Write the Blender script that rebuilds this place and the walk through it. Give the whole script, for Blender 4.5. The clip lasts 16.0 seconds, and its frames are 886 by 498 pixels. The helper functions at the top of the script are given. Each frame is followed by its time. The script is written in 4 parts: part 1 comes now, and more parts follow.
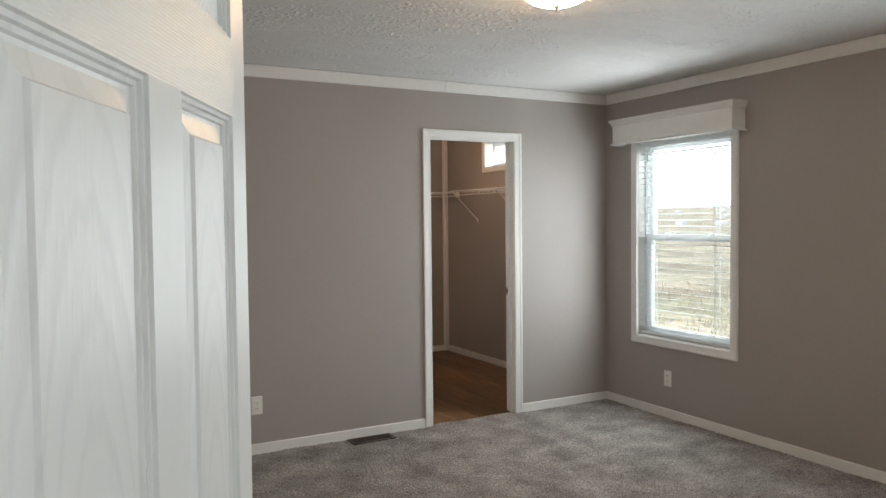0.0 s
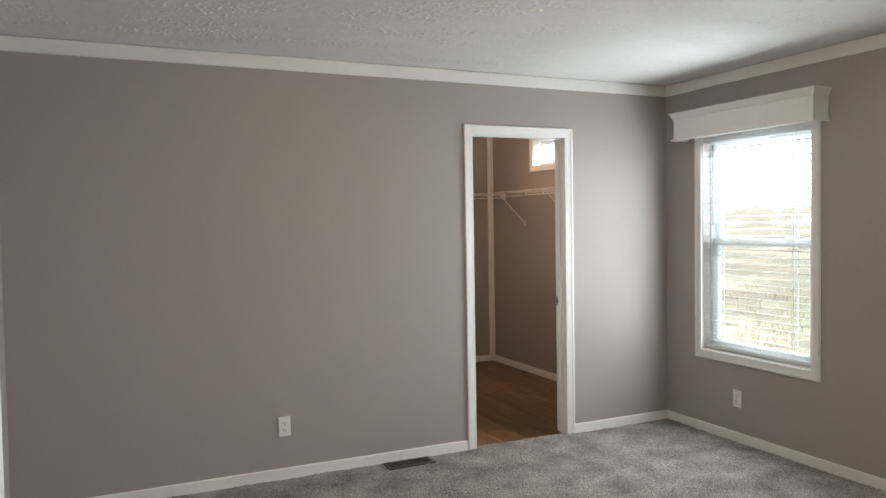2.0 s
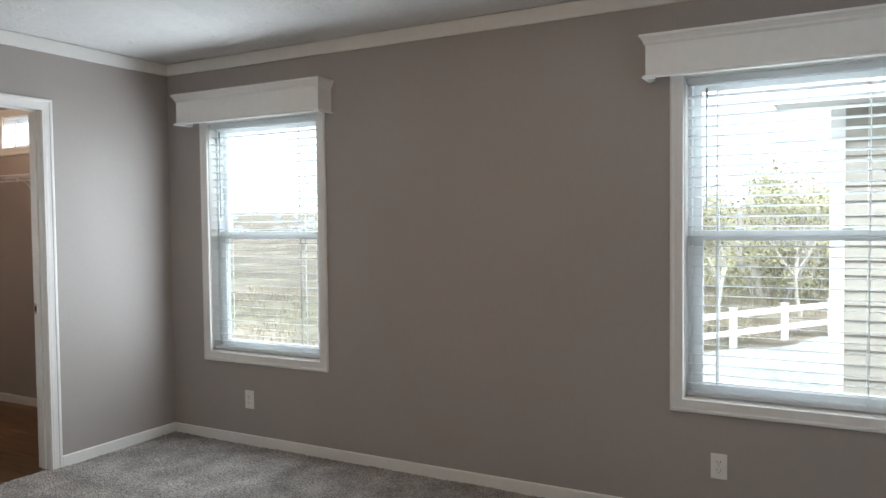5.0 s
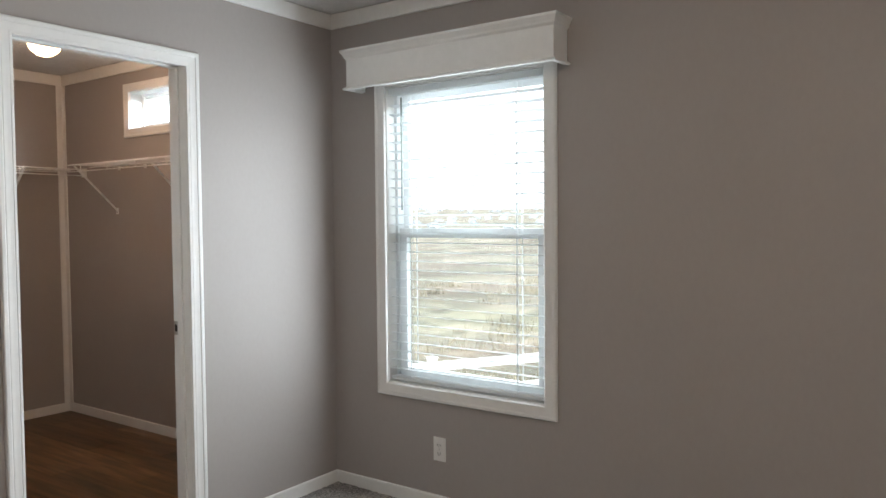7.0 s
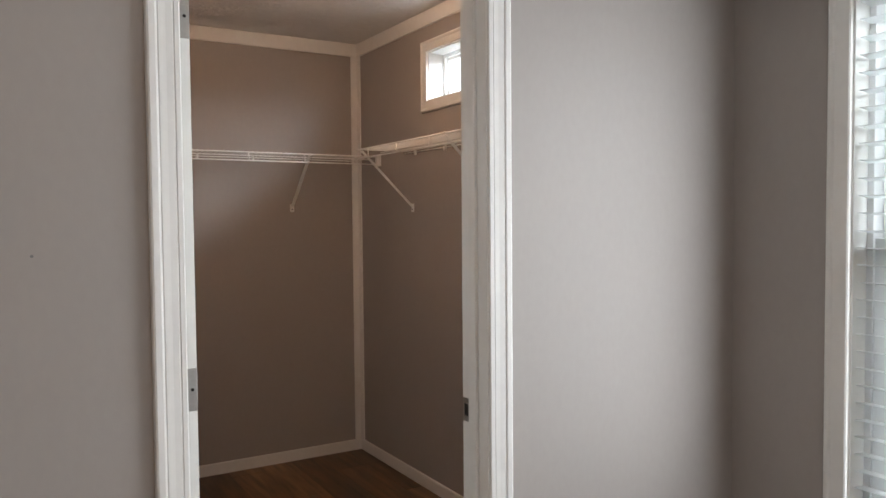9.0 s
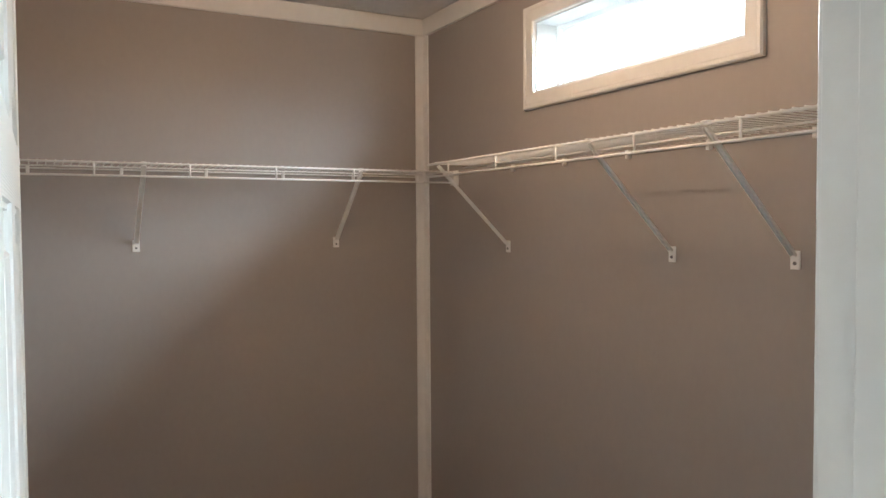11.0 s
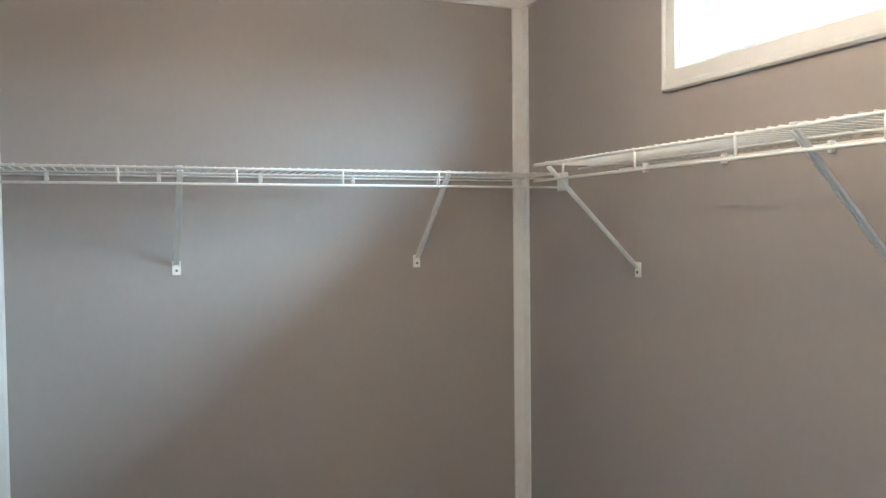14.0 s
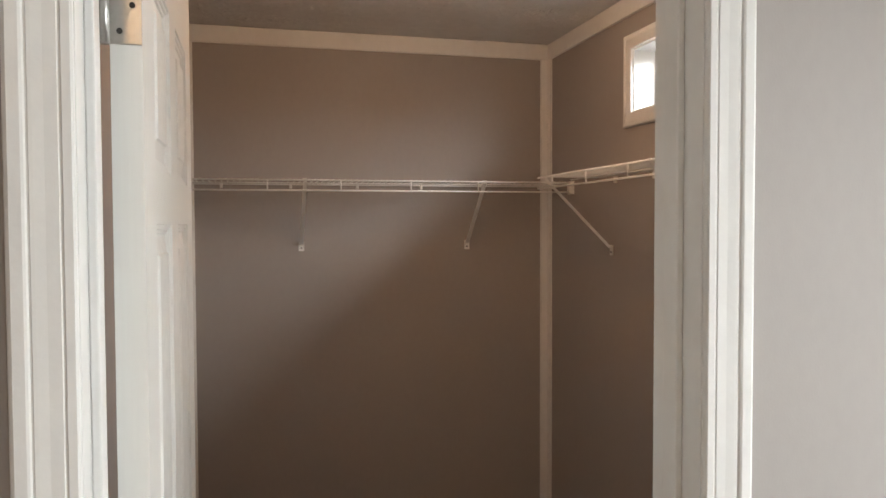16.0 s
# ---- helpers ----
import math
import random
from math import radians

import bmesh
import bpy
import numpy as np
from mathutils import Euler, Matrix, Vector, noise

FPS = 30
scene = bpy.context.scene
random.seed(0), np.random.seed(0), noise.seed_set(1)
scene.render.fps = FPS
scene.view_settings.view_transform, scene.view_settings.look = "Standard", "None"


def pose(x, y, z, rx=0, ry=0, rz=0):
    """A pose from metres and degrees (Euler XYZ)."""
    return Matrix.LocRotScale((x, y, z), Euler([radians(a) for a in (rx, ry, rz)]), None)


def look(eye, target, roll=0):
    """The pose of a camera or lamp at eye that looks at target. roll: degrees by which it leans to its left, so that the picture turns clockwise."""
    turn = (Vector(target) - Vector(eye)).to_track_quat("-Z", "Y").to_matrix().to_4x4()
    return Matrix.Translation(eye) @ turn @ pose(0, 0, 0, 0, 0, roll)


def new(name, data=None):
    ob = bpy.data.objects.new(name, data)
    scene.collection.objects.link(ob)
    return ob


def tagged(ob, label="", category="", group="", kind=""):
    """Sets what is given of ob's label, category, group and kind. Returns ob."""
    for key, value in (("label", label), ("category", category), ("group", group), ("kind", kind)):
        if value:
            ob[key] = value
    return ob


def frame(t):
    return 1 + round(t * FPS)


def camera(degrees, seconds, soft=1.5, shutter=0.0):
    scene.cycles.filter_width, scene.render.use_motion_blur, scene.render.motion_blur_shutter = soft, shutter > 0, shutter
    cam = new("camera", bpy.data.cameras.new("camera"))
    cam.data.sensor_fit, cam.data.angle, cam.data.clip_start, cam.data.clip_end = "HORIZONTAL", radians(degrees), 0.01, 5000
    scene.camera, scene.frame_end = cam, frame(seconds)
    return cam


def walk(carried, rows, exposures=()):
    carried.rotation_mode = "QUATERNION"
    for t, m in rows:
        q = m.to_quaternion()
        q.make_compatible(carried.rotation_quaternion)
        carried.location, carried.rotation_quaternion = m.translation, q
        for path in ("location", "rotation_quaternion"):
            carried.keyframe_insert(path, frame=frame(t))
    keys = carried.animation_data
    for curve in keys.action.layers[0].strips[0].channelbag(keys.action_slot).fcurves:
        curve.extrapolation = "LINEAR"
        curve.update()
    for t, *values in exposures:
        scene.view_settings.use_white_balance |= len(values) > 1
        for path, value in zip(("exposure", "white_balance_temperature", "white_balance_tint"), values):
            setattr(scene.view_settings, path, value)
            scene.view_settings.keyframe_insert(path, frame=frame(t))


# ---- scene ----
cam = camera(60.8, 16.0)
PATH = [
    (0, (-0.132, -0.232, 1.462), (0.820, 1.525, 1.383), -0.6),
    (0.5, (-0.048, -0.073, 1.477), (0.831, 1.722, 1.394), -0.5),
    (1, (0.008, 0.058, 1.482), (0.842, 1.875, 1.402), -0.6),
    (1.5, (0.055, 0.11, 1.49), (0.863, 1.938, 1.408), -0.7),
    (2, (0.099, 0.136, 1.479), (0.938, 1.951, 1.405), -0.9),
    (2.5, (0.125, 0.18, 1.462), (1.174, 1.881, 1.383), -0.7),
    (3, (0.172, 0.18, 1.465), (1.507, 1.666, 1.369), -1.0),
    (3.5, (0.194, 0.172, 1.466), (1.757, 1.414, 1.359), -0.9),
    (4, (0.238, 0.173, 1.463), (1.934, 1.229, 1.365), -0.7),
    (4.2, (0.260, 0.189, 1.448), (1.987, 1.195, 1.356), -0.7),
    (6.3, (0.762, 1.256, 1.363), (2.519, 2.209, 1.293), -0.6),
    (6.5, (0.839, 1.383, 1.373), (2.572, 2.379, 1.298), -0.5),
    (7, (1.029, 1.707, 1.378), (2.655, 2.87, 1.298), -0.5),
    (7.5, (1.283, 1.986, 1.370), (2.757, 3.336, 1.294), -0.5),
    (8, (1.559, 2.298, 1.371), (2.855, 3.819, 1.298), -0.5),
    (8.5, (1.774, 2.640, 1.378), (2.900, 4.291, 1.304), -0.5),
    (9, (1.997, 2.966, 1.395), (3.022, 4.682, 1.313), -0.5),
    (9.5, (2.175, 3.306, 1.435), (3.133, 5.059, 1.351), -0.6),
    (10, (2.263, 3.628, 1.478), (3.184, 5.401, 1.402), -0.6),
    (10.2, (2.295, 3.742, 1.507), (3.211, 5.518, 1.426), -0.6),
    (12.3, (2.442, 4.551, 1.566), (3.518, 6.236, 1.504), -0.6),
    (12.5, (2.459, 4.606, 1.577), (3.555, 6.277, 1.499), -0.7),
    (13, (2.532, 4.7, 1.589), (3.631, 6.369, 1.511), -0.8),
    (13.5, (2.561, 4.729, 1.588), (3.532, 6.476, 1.514), -0.7),
    (14, (2.575, 4.678, 1.584), (3.332, 6.528, 1.518), -0.6),
    (14.5, (2.576, 4.467, 1.581), (3.193, 6.369, 1.517), -0.5),
    (15, (2.568, 4.216, 1.572), (3.136, 6.133, 1.51), -0.6),
    (15.5, (2.574, 3.932, 1.565), (3.093, 5.863, 1.506), -0.4),
    (16, (2.477, 3.640, 1.561), (2.967, 5.578, 1.493), -0.2),
]
walk(cam, [(t, look(eye, target, roll)) for t, eye, target, roll in PATH], exposures=[
    (0.0, 2.33, 6300, 9), (1.5, 2.52, 6250, 9), (2.0, 2.62, 6250, 9), (2.5, 2.75, 6200, 10), (3.0, 2.75, 6050, 10), (3.5, 2.65, 5950, 9), (4.0, 2.4, 5950, 9), (4.2, 2.3, 5950, 9), (6.3, 2.45, 6050, 11), (6.5, 2.5, 6100, 11), (7.5, 2.32, 6000, 8), (8.5, 2.05, 6000, 15), (9.0, 2.25, 6300, 13),
    (9.5, 2.4, 6300, 11), (10.0, 2.4, 6400, 11), (12.3, 3.4, 4650, -8), (14.5, 3.35, 4850, -6), (15.5, 2.5, 6350, 11), (16.0, 2.25, 6650, 12)])

XE, YC, YF, XL = 3.892, 4.452, 7.112, 2.188      # window wall, closet wall, closet far wall, closet left wall
X0, Y0, ZC = -0.32, -0.10, 2.430                 # bedroom left wall, entry wall, ceiling
YB = YC + 0.113                                  # closet side of the closet wall

# ---- world and light ----
world = bpy.data.worlds.new("overcast_sky")
scene.world = world
world.use_nodes = True
wn, wl = world.node_tree.nodes, world.node_tree.links
sky = wn.new("ShaderNodeTexSky")
sky.sky_type, sky.sun_disc = "NISHITA", False
sky.sun_elevation, sky.sun_rotation = radians(50), radians(250)
sky.air_density, sky.dust_density = 1.0, 4.0
soft_sky = wn.new("ShaderNodeHueSaturation")
soft_sky.inputs["Saturation"].default_value = 0.45
wl.new(sky.outputs[0], soft_sky.inputs["Color"])
cloud = wn.new("ShaderNodeMixRGB")
cloud.inputs["Fac"].default_value = 0.65
cloud.inputs["Color2"].default_value = (6.3, 6.35, 6.4, 1)
wl.new(soft_sky.outputs[0], cloud.inputs["Color1"])
wl.new(cloud.outputs[0], wn["Background"].inputs[0])
wn["Background"].inputs[1].default_value = 0.15
sun = new("sun", bpy.data.lights.new("sun", "SUN"))
sun.data.energy, sun.data.angle, sun.data.color = 0.5, radians(40), (1.0, 0.97, 0.93)
sun.matrix_world = look((0, 0, 20), (-math.sin(radians(250)) * 20, -math.cos(radians(250)) * 20, 20 - 20 * math.tan(radians(50))))


def daylight(name, eye, target, width, height, watts, spread=180):
    """An area lamp that stands in for the sky's light at a window, or fills from the hall."""
    lamp = new(name, bpy.data.lights.new(name, "AREA"))
    lamp.data.shape, lamp.data.size, lamp.data.size_y, lamp.data.energy, lamp.data.color = "RECTANGLE", width, height, watts, (0.935, 0.985, 0.99)
    lamp.data.spread = radians(spread)
    lamp.matrix_world = look(eye, target)


for y, watts in ((3.6575, 4.4), (0.7165, 5.8)):       # in the bedroom window openings, and the open sky that reaches their sashes and slats
    daylight("window_daylight", (XE + 0.003, y, 1.240), (XE - 1.0, y, 1.240), 0.84, 1.28, watts, 174)
    daylight("sash_daylight", (XE + 0.75, y, 2.05), (XE, y, 1.15), 1.2, 1.0, 8.5)
daylight("transom_daylight", (XE + 0.47, 5.45, 2.31), (XE - 1.0, 5.45, 2.31), 3.1, 0.22, 24.5)      # sky below the eave
bulb = new("closet_bulb", bpy.data.lights.new("closet_bulb", "POINT"))      # inside the globe of the closet light
bulb.data.energy, bulb.data.shadow_soft_size, bulb.data.color = 2.15, 0.028, (1.0, 0.61, 0.37)
bulb.matrix_world = pose(3.05, 5.68, ZC - 0.105)
# added lamp out of view in the windowless hall, brightens the open bedroom door
daylight("hall_fill", (0.40, -1.45, 1.45), (0.25, 0.5, 1.25), 0.9, 1.6, 2.2)

# ---- materials ----
def mat(name, colour, rough=0.6, metal=0.0, grain=0.0, scale=40.0, bump=0.0, bscale=200.0, stretch=(1, 1, 1), detail=4.0, wear=0.0, wscale=2.0, spec=0.5, per_object=0.0):
    m = bpy.data.materials.new(name)
    m.use_nodes = True
    n, l = m.node_tree.nodes, m.node_tree.links
    b = n["Principled BSDF"]
    b.inputs["Roughness"].default_value, b.inputs["Metallic"].default_value = rough, metal
    b.inputs["Specular IOR Level"].default_value = spec
    tc = n.new("ShaderNodeTexCoord")
    mp = n.new("ShaderNodeMapping")
    mp.inputs["Scale"].default_value = stretch
    l.new(tc.outputs["Object"], mp.inputs[0])
    col = n.new("ShaderNodeRGB")
    col.outputs[0].default_value = (*colour, 1)
    out = col.outputs[0]

    def vary(out, sc, amount, det):
        t = n.new("ShaderNodeTexNoise")
        t.inputs["Scale"].default_value, t.inputs["Detail"].default_value = sc, det
        l.new(mp.outputs[0], t.inputs["Vector"])
        r = n.new("ShaderNodeMapRange")
        r.inputs["From Min"].default_value, r.inputs["From Max"].default_value = 0.3, 0.7
        r.inputs["To Min"].default_value, r.inputs["To Max"].default_value = 1 - amount, 1 + amount
        l.new(t.outputs[0], r.inputs[0])
        x = n.new("ShaderNodeVectorMath")
        x.operation = "SCALE"
        l.new(out, x.inputs[0])
        l.new(r.outputs[0], x.inputs["Scale"])
        return x.outputs[0]
    if grain:
        out = vary(out, scale, grain, detail)
    if wear:
        out = vary(out, wscale, wear, 3.0)
    if per_object:
        oi = n.new("ShaderNodeObjectInfo")
        r = n.new("ShaderNodeMapRange")
        r.inputs["To Min"].default_value, r.inputs["To Max"].default_value = 1 - per_object, 1 + per_object
        l.new(oi.outputs["Random"], r.inputs[0])
        x = n.new("ShaderNodeVectorMath")
        x.operation = "SCALE"
        l.new(out, x.inputs[0])
        l.new(r.outputs[0], x.inputs["Scale"])
        out = x.outputs[0]
    l.new(out, b.inputs["Base Color"])
    if bump:
        t = n.new("ShaderNodeTexNoise")
        t.inputs["Scale"].default_value, t.inputs["Detail"].default_value = bscale, 3.0
        l.new(mp.outputs[0], t.inputs["Vector"])
        bp = n.new("ShaderNodeBump")
        bp.inputs["Strength"].default_value, bp.inputs["Distance"].default_value = 1.0, bump
        l.new(t.outputs[0], bp.inputs["Height"])
        l.new(bp.outputs[0], b.inputs["Normal"])
    return m


def glow_mat(name, colour, strength):
    m = mat(name, (0.85, 0.8, 0.72), 0.3)
    b = m.node_tree.nodes["Principled BSDF"]
    b.inputs["Emission Color"].default_value, b.inputs["Emission Strength"].default_value = (*colour, 1), strength
    return m


def glass_mat():
    m = bpy.data.materials.new("clear_glass")
    m.use_nodes = True
    n, l = m.node_tree.nodes, m.node_tree.links
    n.remove(n["Principled BSDF"])
    mix, tr, gl, lw, pw, ad = (n.new(k) for k in ("ShaderNodeMixShader", "ShaderNodeBsdfTransparent", "ShaderNodeBsdfGlossy", "ShaderNodeLayerWeight", "ShaderNodeMath", "ShaderNodeMath"))
    pw.operation, ad.operation = "POWER", "MULTIPLY_ADD"
    pw.inputs[1].default_value = 4.0
    ad.inputs[1].default_value, ad.inputs[2].default_value = 0.6, 0.04
    l.new(lw.outputs["Facing"], pw.inputs[0])
    l.new(pw.outputs[0], ad.inputs[0])
    gl.inputs["Roughness"].default_value = 0.02
    tr.inputs[0].default_value = (0.93, 0.96, 0.95, 1)
    l.new(ad.outputs[0], mix.inputs[0])
    l.new(tr.outputs[0], mix.inputs[1])
    l.new(gl.outputs[0], mix.inputs[2])
    l.new(mix.outputs[0], n["Material Output"].inputs[0])
    return m


M_WALL = mat("greige_wall_panel", (0.37, 0.339, 0.319), 0.55, grain=0.015, scale=60, wear=0.02, wscale=1.5, bump=0.00012, bscale=350, stretch=(1, 1, 0.6), spec=0.35)
M_TRIM = mat("white_trim_paint", (0.78, 0.775, 0.755), 0.4, grain=0.02, scale=30, wear=0.02, wscale=3, bump=0.0002, bscale=90, stretch=(1, 1, 1))
M_VINYL = mat("white_window_vinyl", (0.82, 0.83, 0.83), 0.3, wear=0.02, wscale=4)
M_SLAT = mat("white_blind_slat", (0.82, 0.84, 0.845), 0.35, wear=0.02, wscale=5)
M_CORD = mat("white_ladder_cord", (0.85, 0.87, 0.88), 0.8)
M_WAND = mat("smoky_plastic_wand", (0.16, 0.19, 0.16), 0.2)
M_WIRE = mat("white_coated_wire", (0.88, 0.88, 0.865), 0.35, wear=0.02, wscale=8)
M_PLATE = mat("white_plastic", (0.82, 0.81, 0.78), 0.3)
M_DARK = mat("dark_slot", (0.02, 0.018, 0.016), 0.7)
M_STEEL = mat("satin_nickel", (0.50, 0.49, 0.47), 0.32, 1.0, grain=0.05, scale=120)
M_SCREW = mat("dull_zinc_screw", (0.20, 0.20, 0.205), 0.45, 0.6)
M_BRONZE = mat("brown_register_enamel", (0.07, 0.05, 0.038), 0.4, 0.3, grain=0.1, scale=60)
M_GLASS = glass_mat()
M_BEDLAMP = glow_mat("frosted_lamp_glass", (1.0, 0.66, 0.36), 9.5)
M_CLOLAMP = glow_mat("lit_globe_glass", (1.0, 0.62, 0.32), 9.0)
M_HALL = mat("hall_wall", (0.42, 0.38, 0.35), 0.6, grain=0.02)


def ceiling_mat():
    m = mat("stomped_texture_ceiling", (0.76, 0.752, 0.735), 0.85, grain=0.03, scale=25, wear=0.03, wscale=1.2)
    n, l = m.node_tree.nodes, m.node_tree.links
    tc = n["Texture Coordinate"]
    mp = n.new("ShaderNodeMapping")
    mp.inputs["Scale"].default_value = (0.55, 1.0, 1.0)
    l.new(tc.outputs["Object"], mp.inputs[0])
    t1 = n.new("ShaderNodeTexNoise")
    t1.inputs["Scale"].default_value, t1.inputs["Detail"].default_value, t1.inputs["Distortion"].default_value = 75, 2.0, 1.6
    t2 = n.new("ShaderNodeTexNoise")
    t2.inputs["Scale"].default_value, t2.inputs["Detail"].default_value = 6.5, 2.0
    for t in (t1, t2):
        l.new(mp.outputs[0], t.inputs["Vector"])
    ridge = n.new("ShaderNodeMapRange")
    ridge.inputs["From Min"].default_value, ridge.inputs["From Max"].default_value = 0.52, 0.68
    patch = n.new("ShaderNodeMapRange")
    patch.inputs["From Min"].default_value, patch.inputs["From Max"].default_value = 0.42, 0.62
    l.new(t1.outputs[0], ridge.inputs[0])
    l.new(t2.outputs[0], patch.inputs[0])
    mul = n.new("ShaderNodeMath")
    mul.operation = "MULTIPLY"
    l.new(ridge.outputs[0], mul.inputs[0])
    l.new(patch.outputs[0], mul.inputs[1])
    bp = n.new("ShaderNodeBump")
    bp.inputs["Distance"].default_value = 0.003
    l.new(mul.outputs[0], bp.inputs["Height"])
    l.new(bp.outputs[0], n["Principled BSDF"].inputs["Normal"])
    return m


def carpet_mat():
    m = mat("grey_cut_pile_carpet", (0.355, 0.332, 0.315), 1.0, grain=0.6, scale=120, detail=4, wear=0.30, wscale=4.6, bump=0.02, bscale=110, spec=0.1)
    return m


def door_mat(name, upright):
    """Moulded door skin: embossed oak grain under satin paint, arched on upright members."""
    m = mat(name, (0.79, 0.787, 0.755), 0.36, wear=0.015, wscale=3, spec=0.5)
    n, l = m.node_tree.nodes, m.node_tree.links
    mp = n.new("ShaderNodeMapping")
    mp.inputs["Location"].default_value = (-0.08, 0, -0.012) if upright else (0, 0, 0)
    mp.inputs["Scale"].default_value = (0.16, 0.01, 0.10) if upright else (0.18, 0.3, 1)
    l.new(n["Texture Coordinate"].outputs["Generated" if upright else "Object"], mp.inputs[0])
    wave = n.new("ShaderNodeTexWave")
    wave.wave_type = "RINGS" if upright else "BANDS"
    wave.rings_direction, wave.bands_direction = "Y", "Z"
    for key, v in (("Scale", 30.0 if upright else 110.0), ("Distortion", 2.6 if upright else 2.4), ("Detail", 4.0), ("Detail Scale", 2.6)):
        wave.inputs[key].default_value = v
    pores = n.new("ShaderNodeTexNoise")
    pores.inputs["Scale"].default_value, pores.inputs["Detail"].default_value = 260.0, 2.0
    l.new(mp.outputs[0], wave.inputs["Vector"])
    l.new(mp.outputs[0], pores.inputs["Vector"])
    add = n.new("ShaderNodeMath")
    add.operation = "MULTIPLY_ADD"
    add.inputs[1].default_value = 0.6
    l.new(pores.outputs[0], add.inputs[0])
    l.new(wave.outputs[1], add.inputs[2])
    bp = n.new("ShaderNodeBump")
    # groove darkening put into the paint colour, since the bump alone hardly shows
    groove_dark = n.new("ShaderNodeMapRange")
    groove_dark.inputs["From Min"].default_value, groove_dark.inputs["From Max"].default_value = 0.0, 0.30
    groove_dark.inputs["To Min"].default_value, groove_dark.inputs["To Max"].default_value = 0.95, 1.0
    tone = n.new("ShaderNodeVectorMath")
    tone.operation = "SCALE"
    l.new(wave.outputs[1], groove_dark.inputs[0])
    l.new(n["Principled BSDF"].inputs["Base Color"].links[0].from_socket, tone.inputs[0])
    l.new(groove_dark.outputs[0], tone.inputs["Scale"])
    if upright:
        l.new(tone.outputs[0], n["Principled BSDF"].inputs["Base Color"])
    bp.inputs["Strength"].default_value, bp.inputs["Distance"].default_value = 1.0, 0.00026 if upright else 0.00022
    l.new(add.outputs[0], bp.inputs["Height"])
    l.new(bp.outputs[0], n["Principled BSDF"].inputs["Normal"])
    return m


def let_through(m, share):
    """Let part of the light pass a thin plastic or textile piece."""
    n, l = m.node_tree.nodes, m.node_tree.links
    b = n["Principled BSDF"]
    tr, mix = n.new("ShaderNodeBsdfTranslucent"), n.new("ShaderNodeMixShader")
    tr.inputs[0].default_value = (0.88, 0.90, 0.90, 1)
    mix.inputs[0].default_value = share
    l.new(b.outputs[0], mix.inputs[1])
    l.new(tr.outputs[0], mix.inputs[2])
    l.new(mix.outputs[0], n["Material Output"].inputs[0])


def clear(m, share):
    """Let part of the light pass straight through a lightly frosted glass."""
    n, l = m.node_tree.nodes, m.node_tree.links
    tr, mix = n.new("ShaderNodeBsdfTransparent"), n.new("ShaderNodeMixShader")
    mix.inputs[0].default_value = share
    l.new(n["Principled BSDF"].outputs[0], mix.inputs[1])
    l.new(tr.outputs[0], mix.inputs[2])
    l.new(mix.outputs[0], n["Material Output"].inputs[0])


clear(M_CLOLAMP, 0.85)
for m, share in ((M_VINYL, 0.22), (M_SLAT, 0.30), (M_CORD, 0.5), (M_WAND, 0.06)):
    let_through(m, share)


def plank_mat():
    m = mat("brown_oak_vinyl", (0.145, 0.078, 0.035), 0.36, grain=0.5, scale=3.6, detail=7, stretch=(9, 0.8, 1), wear=0.4, wscale=1.3, per_object=0.42, bump=0.0005, bscale=60)
    return m


M_CEIL, M_CARPET, M_PLANK = ceiling_mat(), carpet_mat(), plank_mat()
M_DOOR_S = mat("door_paint_stile", (0.79, 0.787, 0.755), 0.36, grain=0.012, scale=26, wear=0.015, wscale=3, bump=0.00012, bscale=60, stretch=(6, 6, 0.3))
M_DOOR_V, M_DOOR_H = door_mat("door_paint_upright_grain", True), door_mat("door_paint_level_grain", False)


# ---- building helpers ----
def box(bm, x0, x1, y0, y1, z0, z1, bevel=0.0, mi=0):
    v = [bm.verts.new(p) for p in ((x0, y0, z0), (x1, y0, z0), (x1, y1, z0), (x0, y1, z0), (x0, y0, z1), (x1, y0, z1), (x1, y1, z1), (x0, y1, z1))]
    f = [bm.faces.new([v[i] for i in q]) for q in ((3, 2, 1, 0), (4, 5, 6, 7), (0, 1, 5, 4), (1, 2, 6, 5), (2, 3, 7, 6), (3, 0, 4, 7))]
    for a in f:
        a.material_index = mi
    if bevel:
        bmesh.ops.bevel(bm, geom=list({e for a in f for e in a.edges}), offset=bevel, segments=2, affect="EDGES", profile=0.5)
    return bm


def rod(bm, a, b, r, seg=8):
    a, b = Vector(a), Vector(b)
    q = (b - a).to_track_quat("Z", "Y")
    rings = []
    for p in (a, b):
        rings.append([bm.verts.new(p + q @ Vector((r * math.cos(2 * math.pi * i / seg), r * math.sin(2 * math.pi * i / seg), 0))) for i in range(seg)])
    for i in range(seg):
        f = bm.faces.new((rings[0][i], rings[0][(i + 1) % seg], rings[1][(i + 1) % seg], rings[1][i]))
        f.smooth = True
    bm.faces.new(rings[0][::-1])
    bm.faces.new(rings[1])
    return bm


def lathe(bm, profile, seg=40):
    rings = [[bm.verts.new((r * math.cos(2 * math.pi * i / seg), r * math.sin(2 * math.pi * i / seg), z)) for i in range(seg)] for r, z in profile]
    for a, b in zip(rings, rings[1:]):
        for i in range(seg):
            f = bm.faces.new((a[i], a[(i + 1) % seg], b[(i + 1) % seg], b[i]))
            f.smooth = True
    bm.faces.new(rings[0][::-1])
    bm.faces.new(rings[-1])
    bmesh.ops.recalc_face_normals(bm, faces=bm.faces)
    return bm


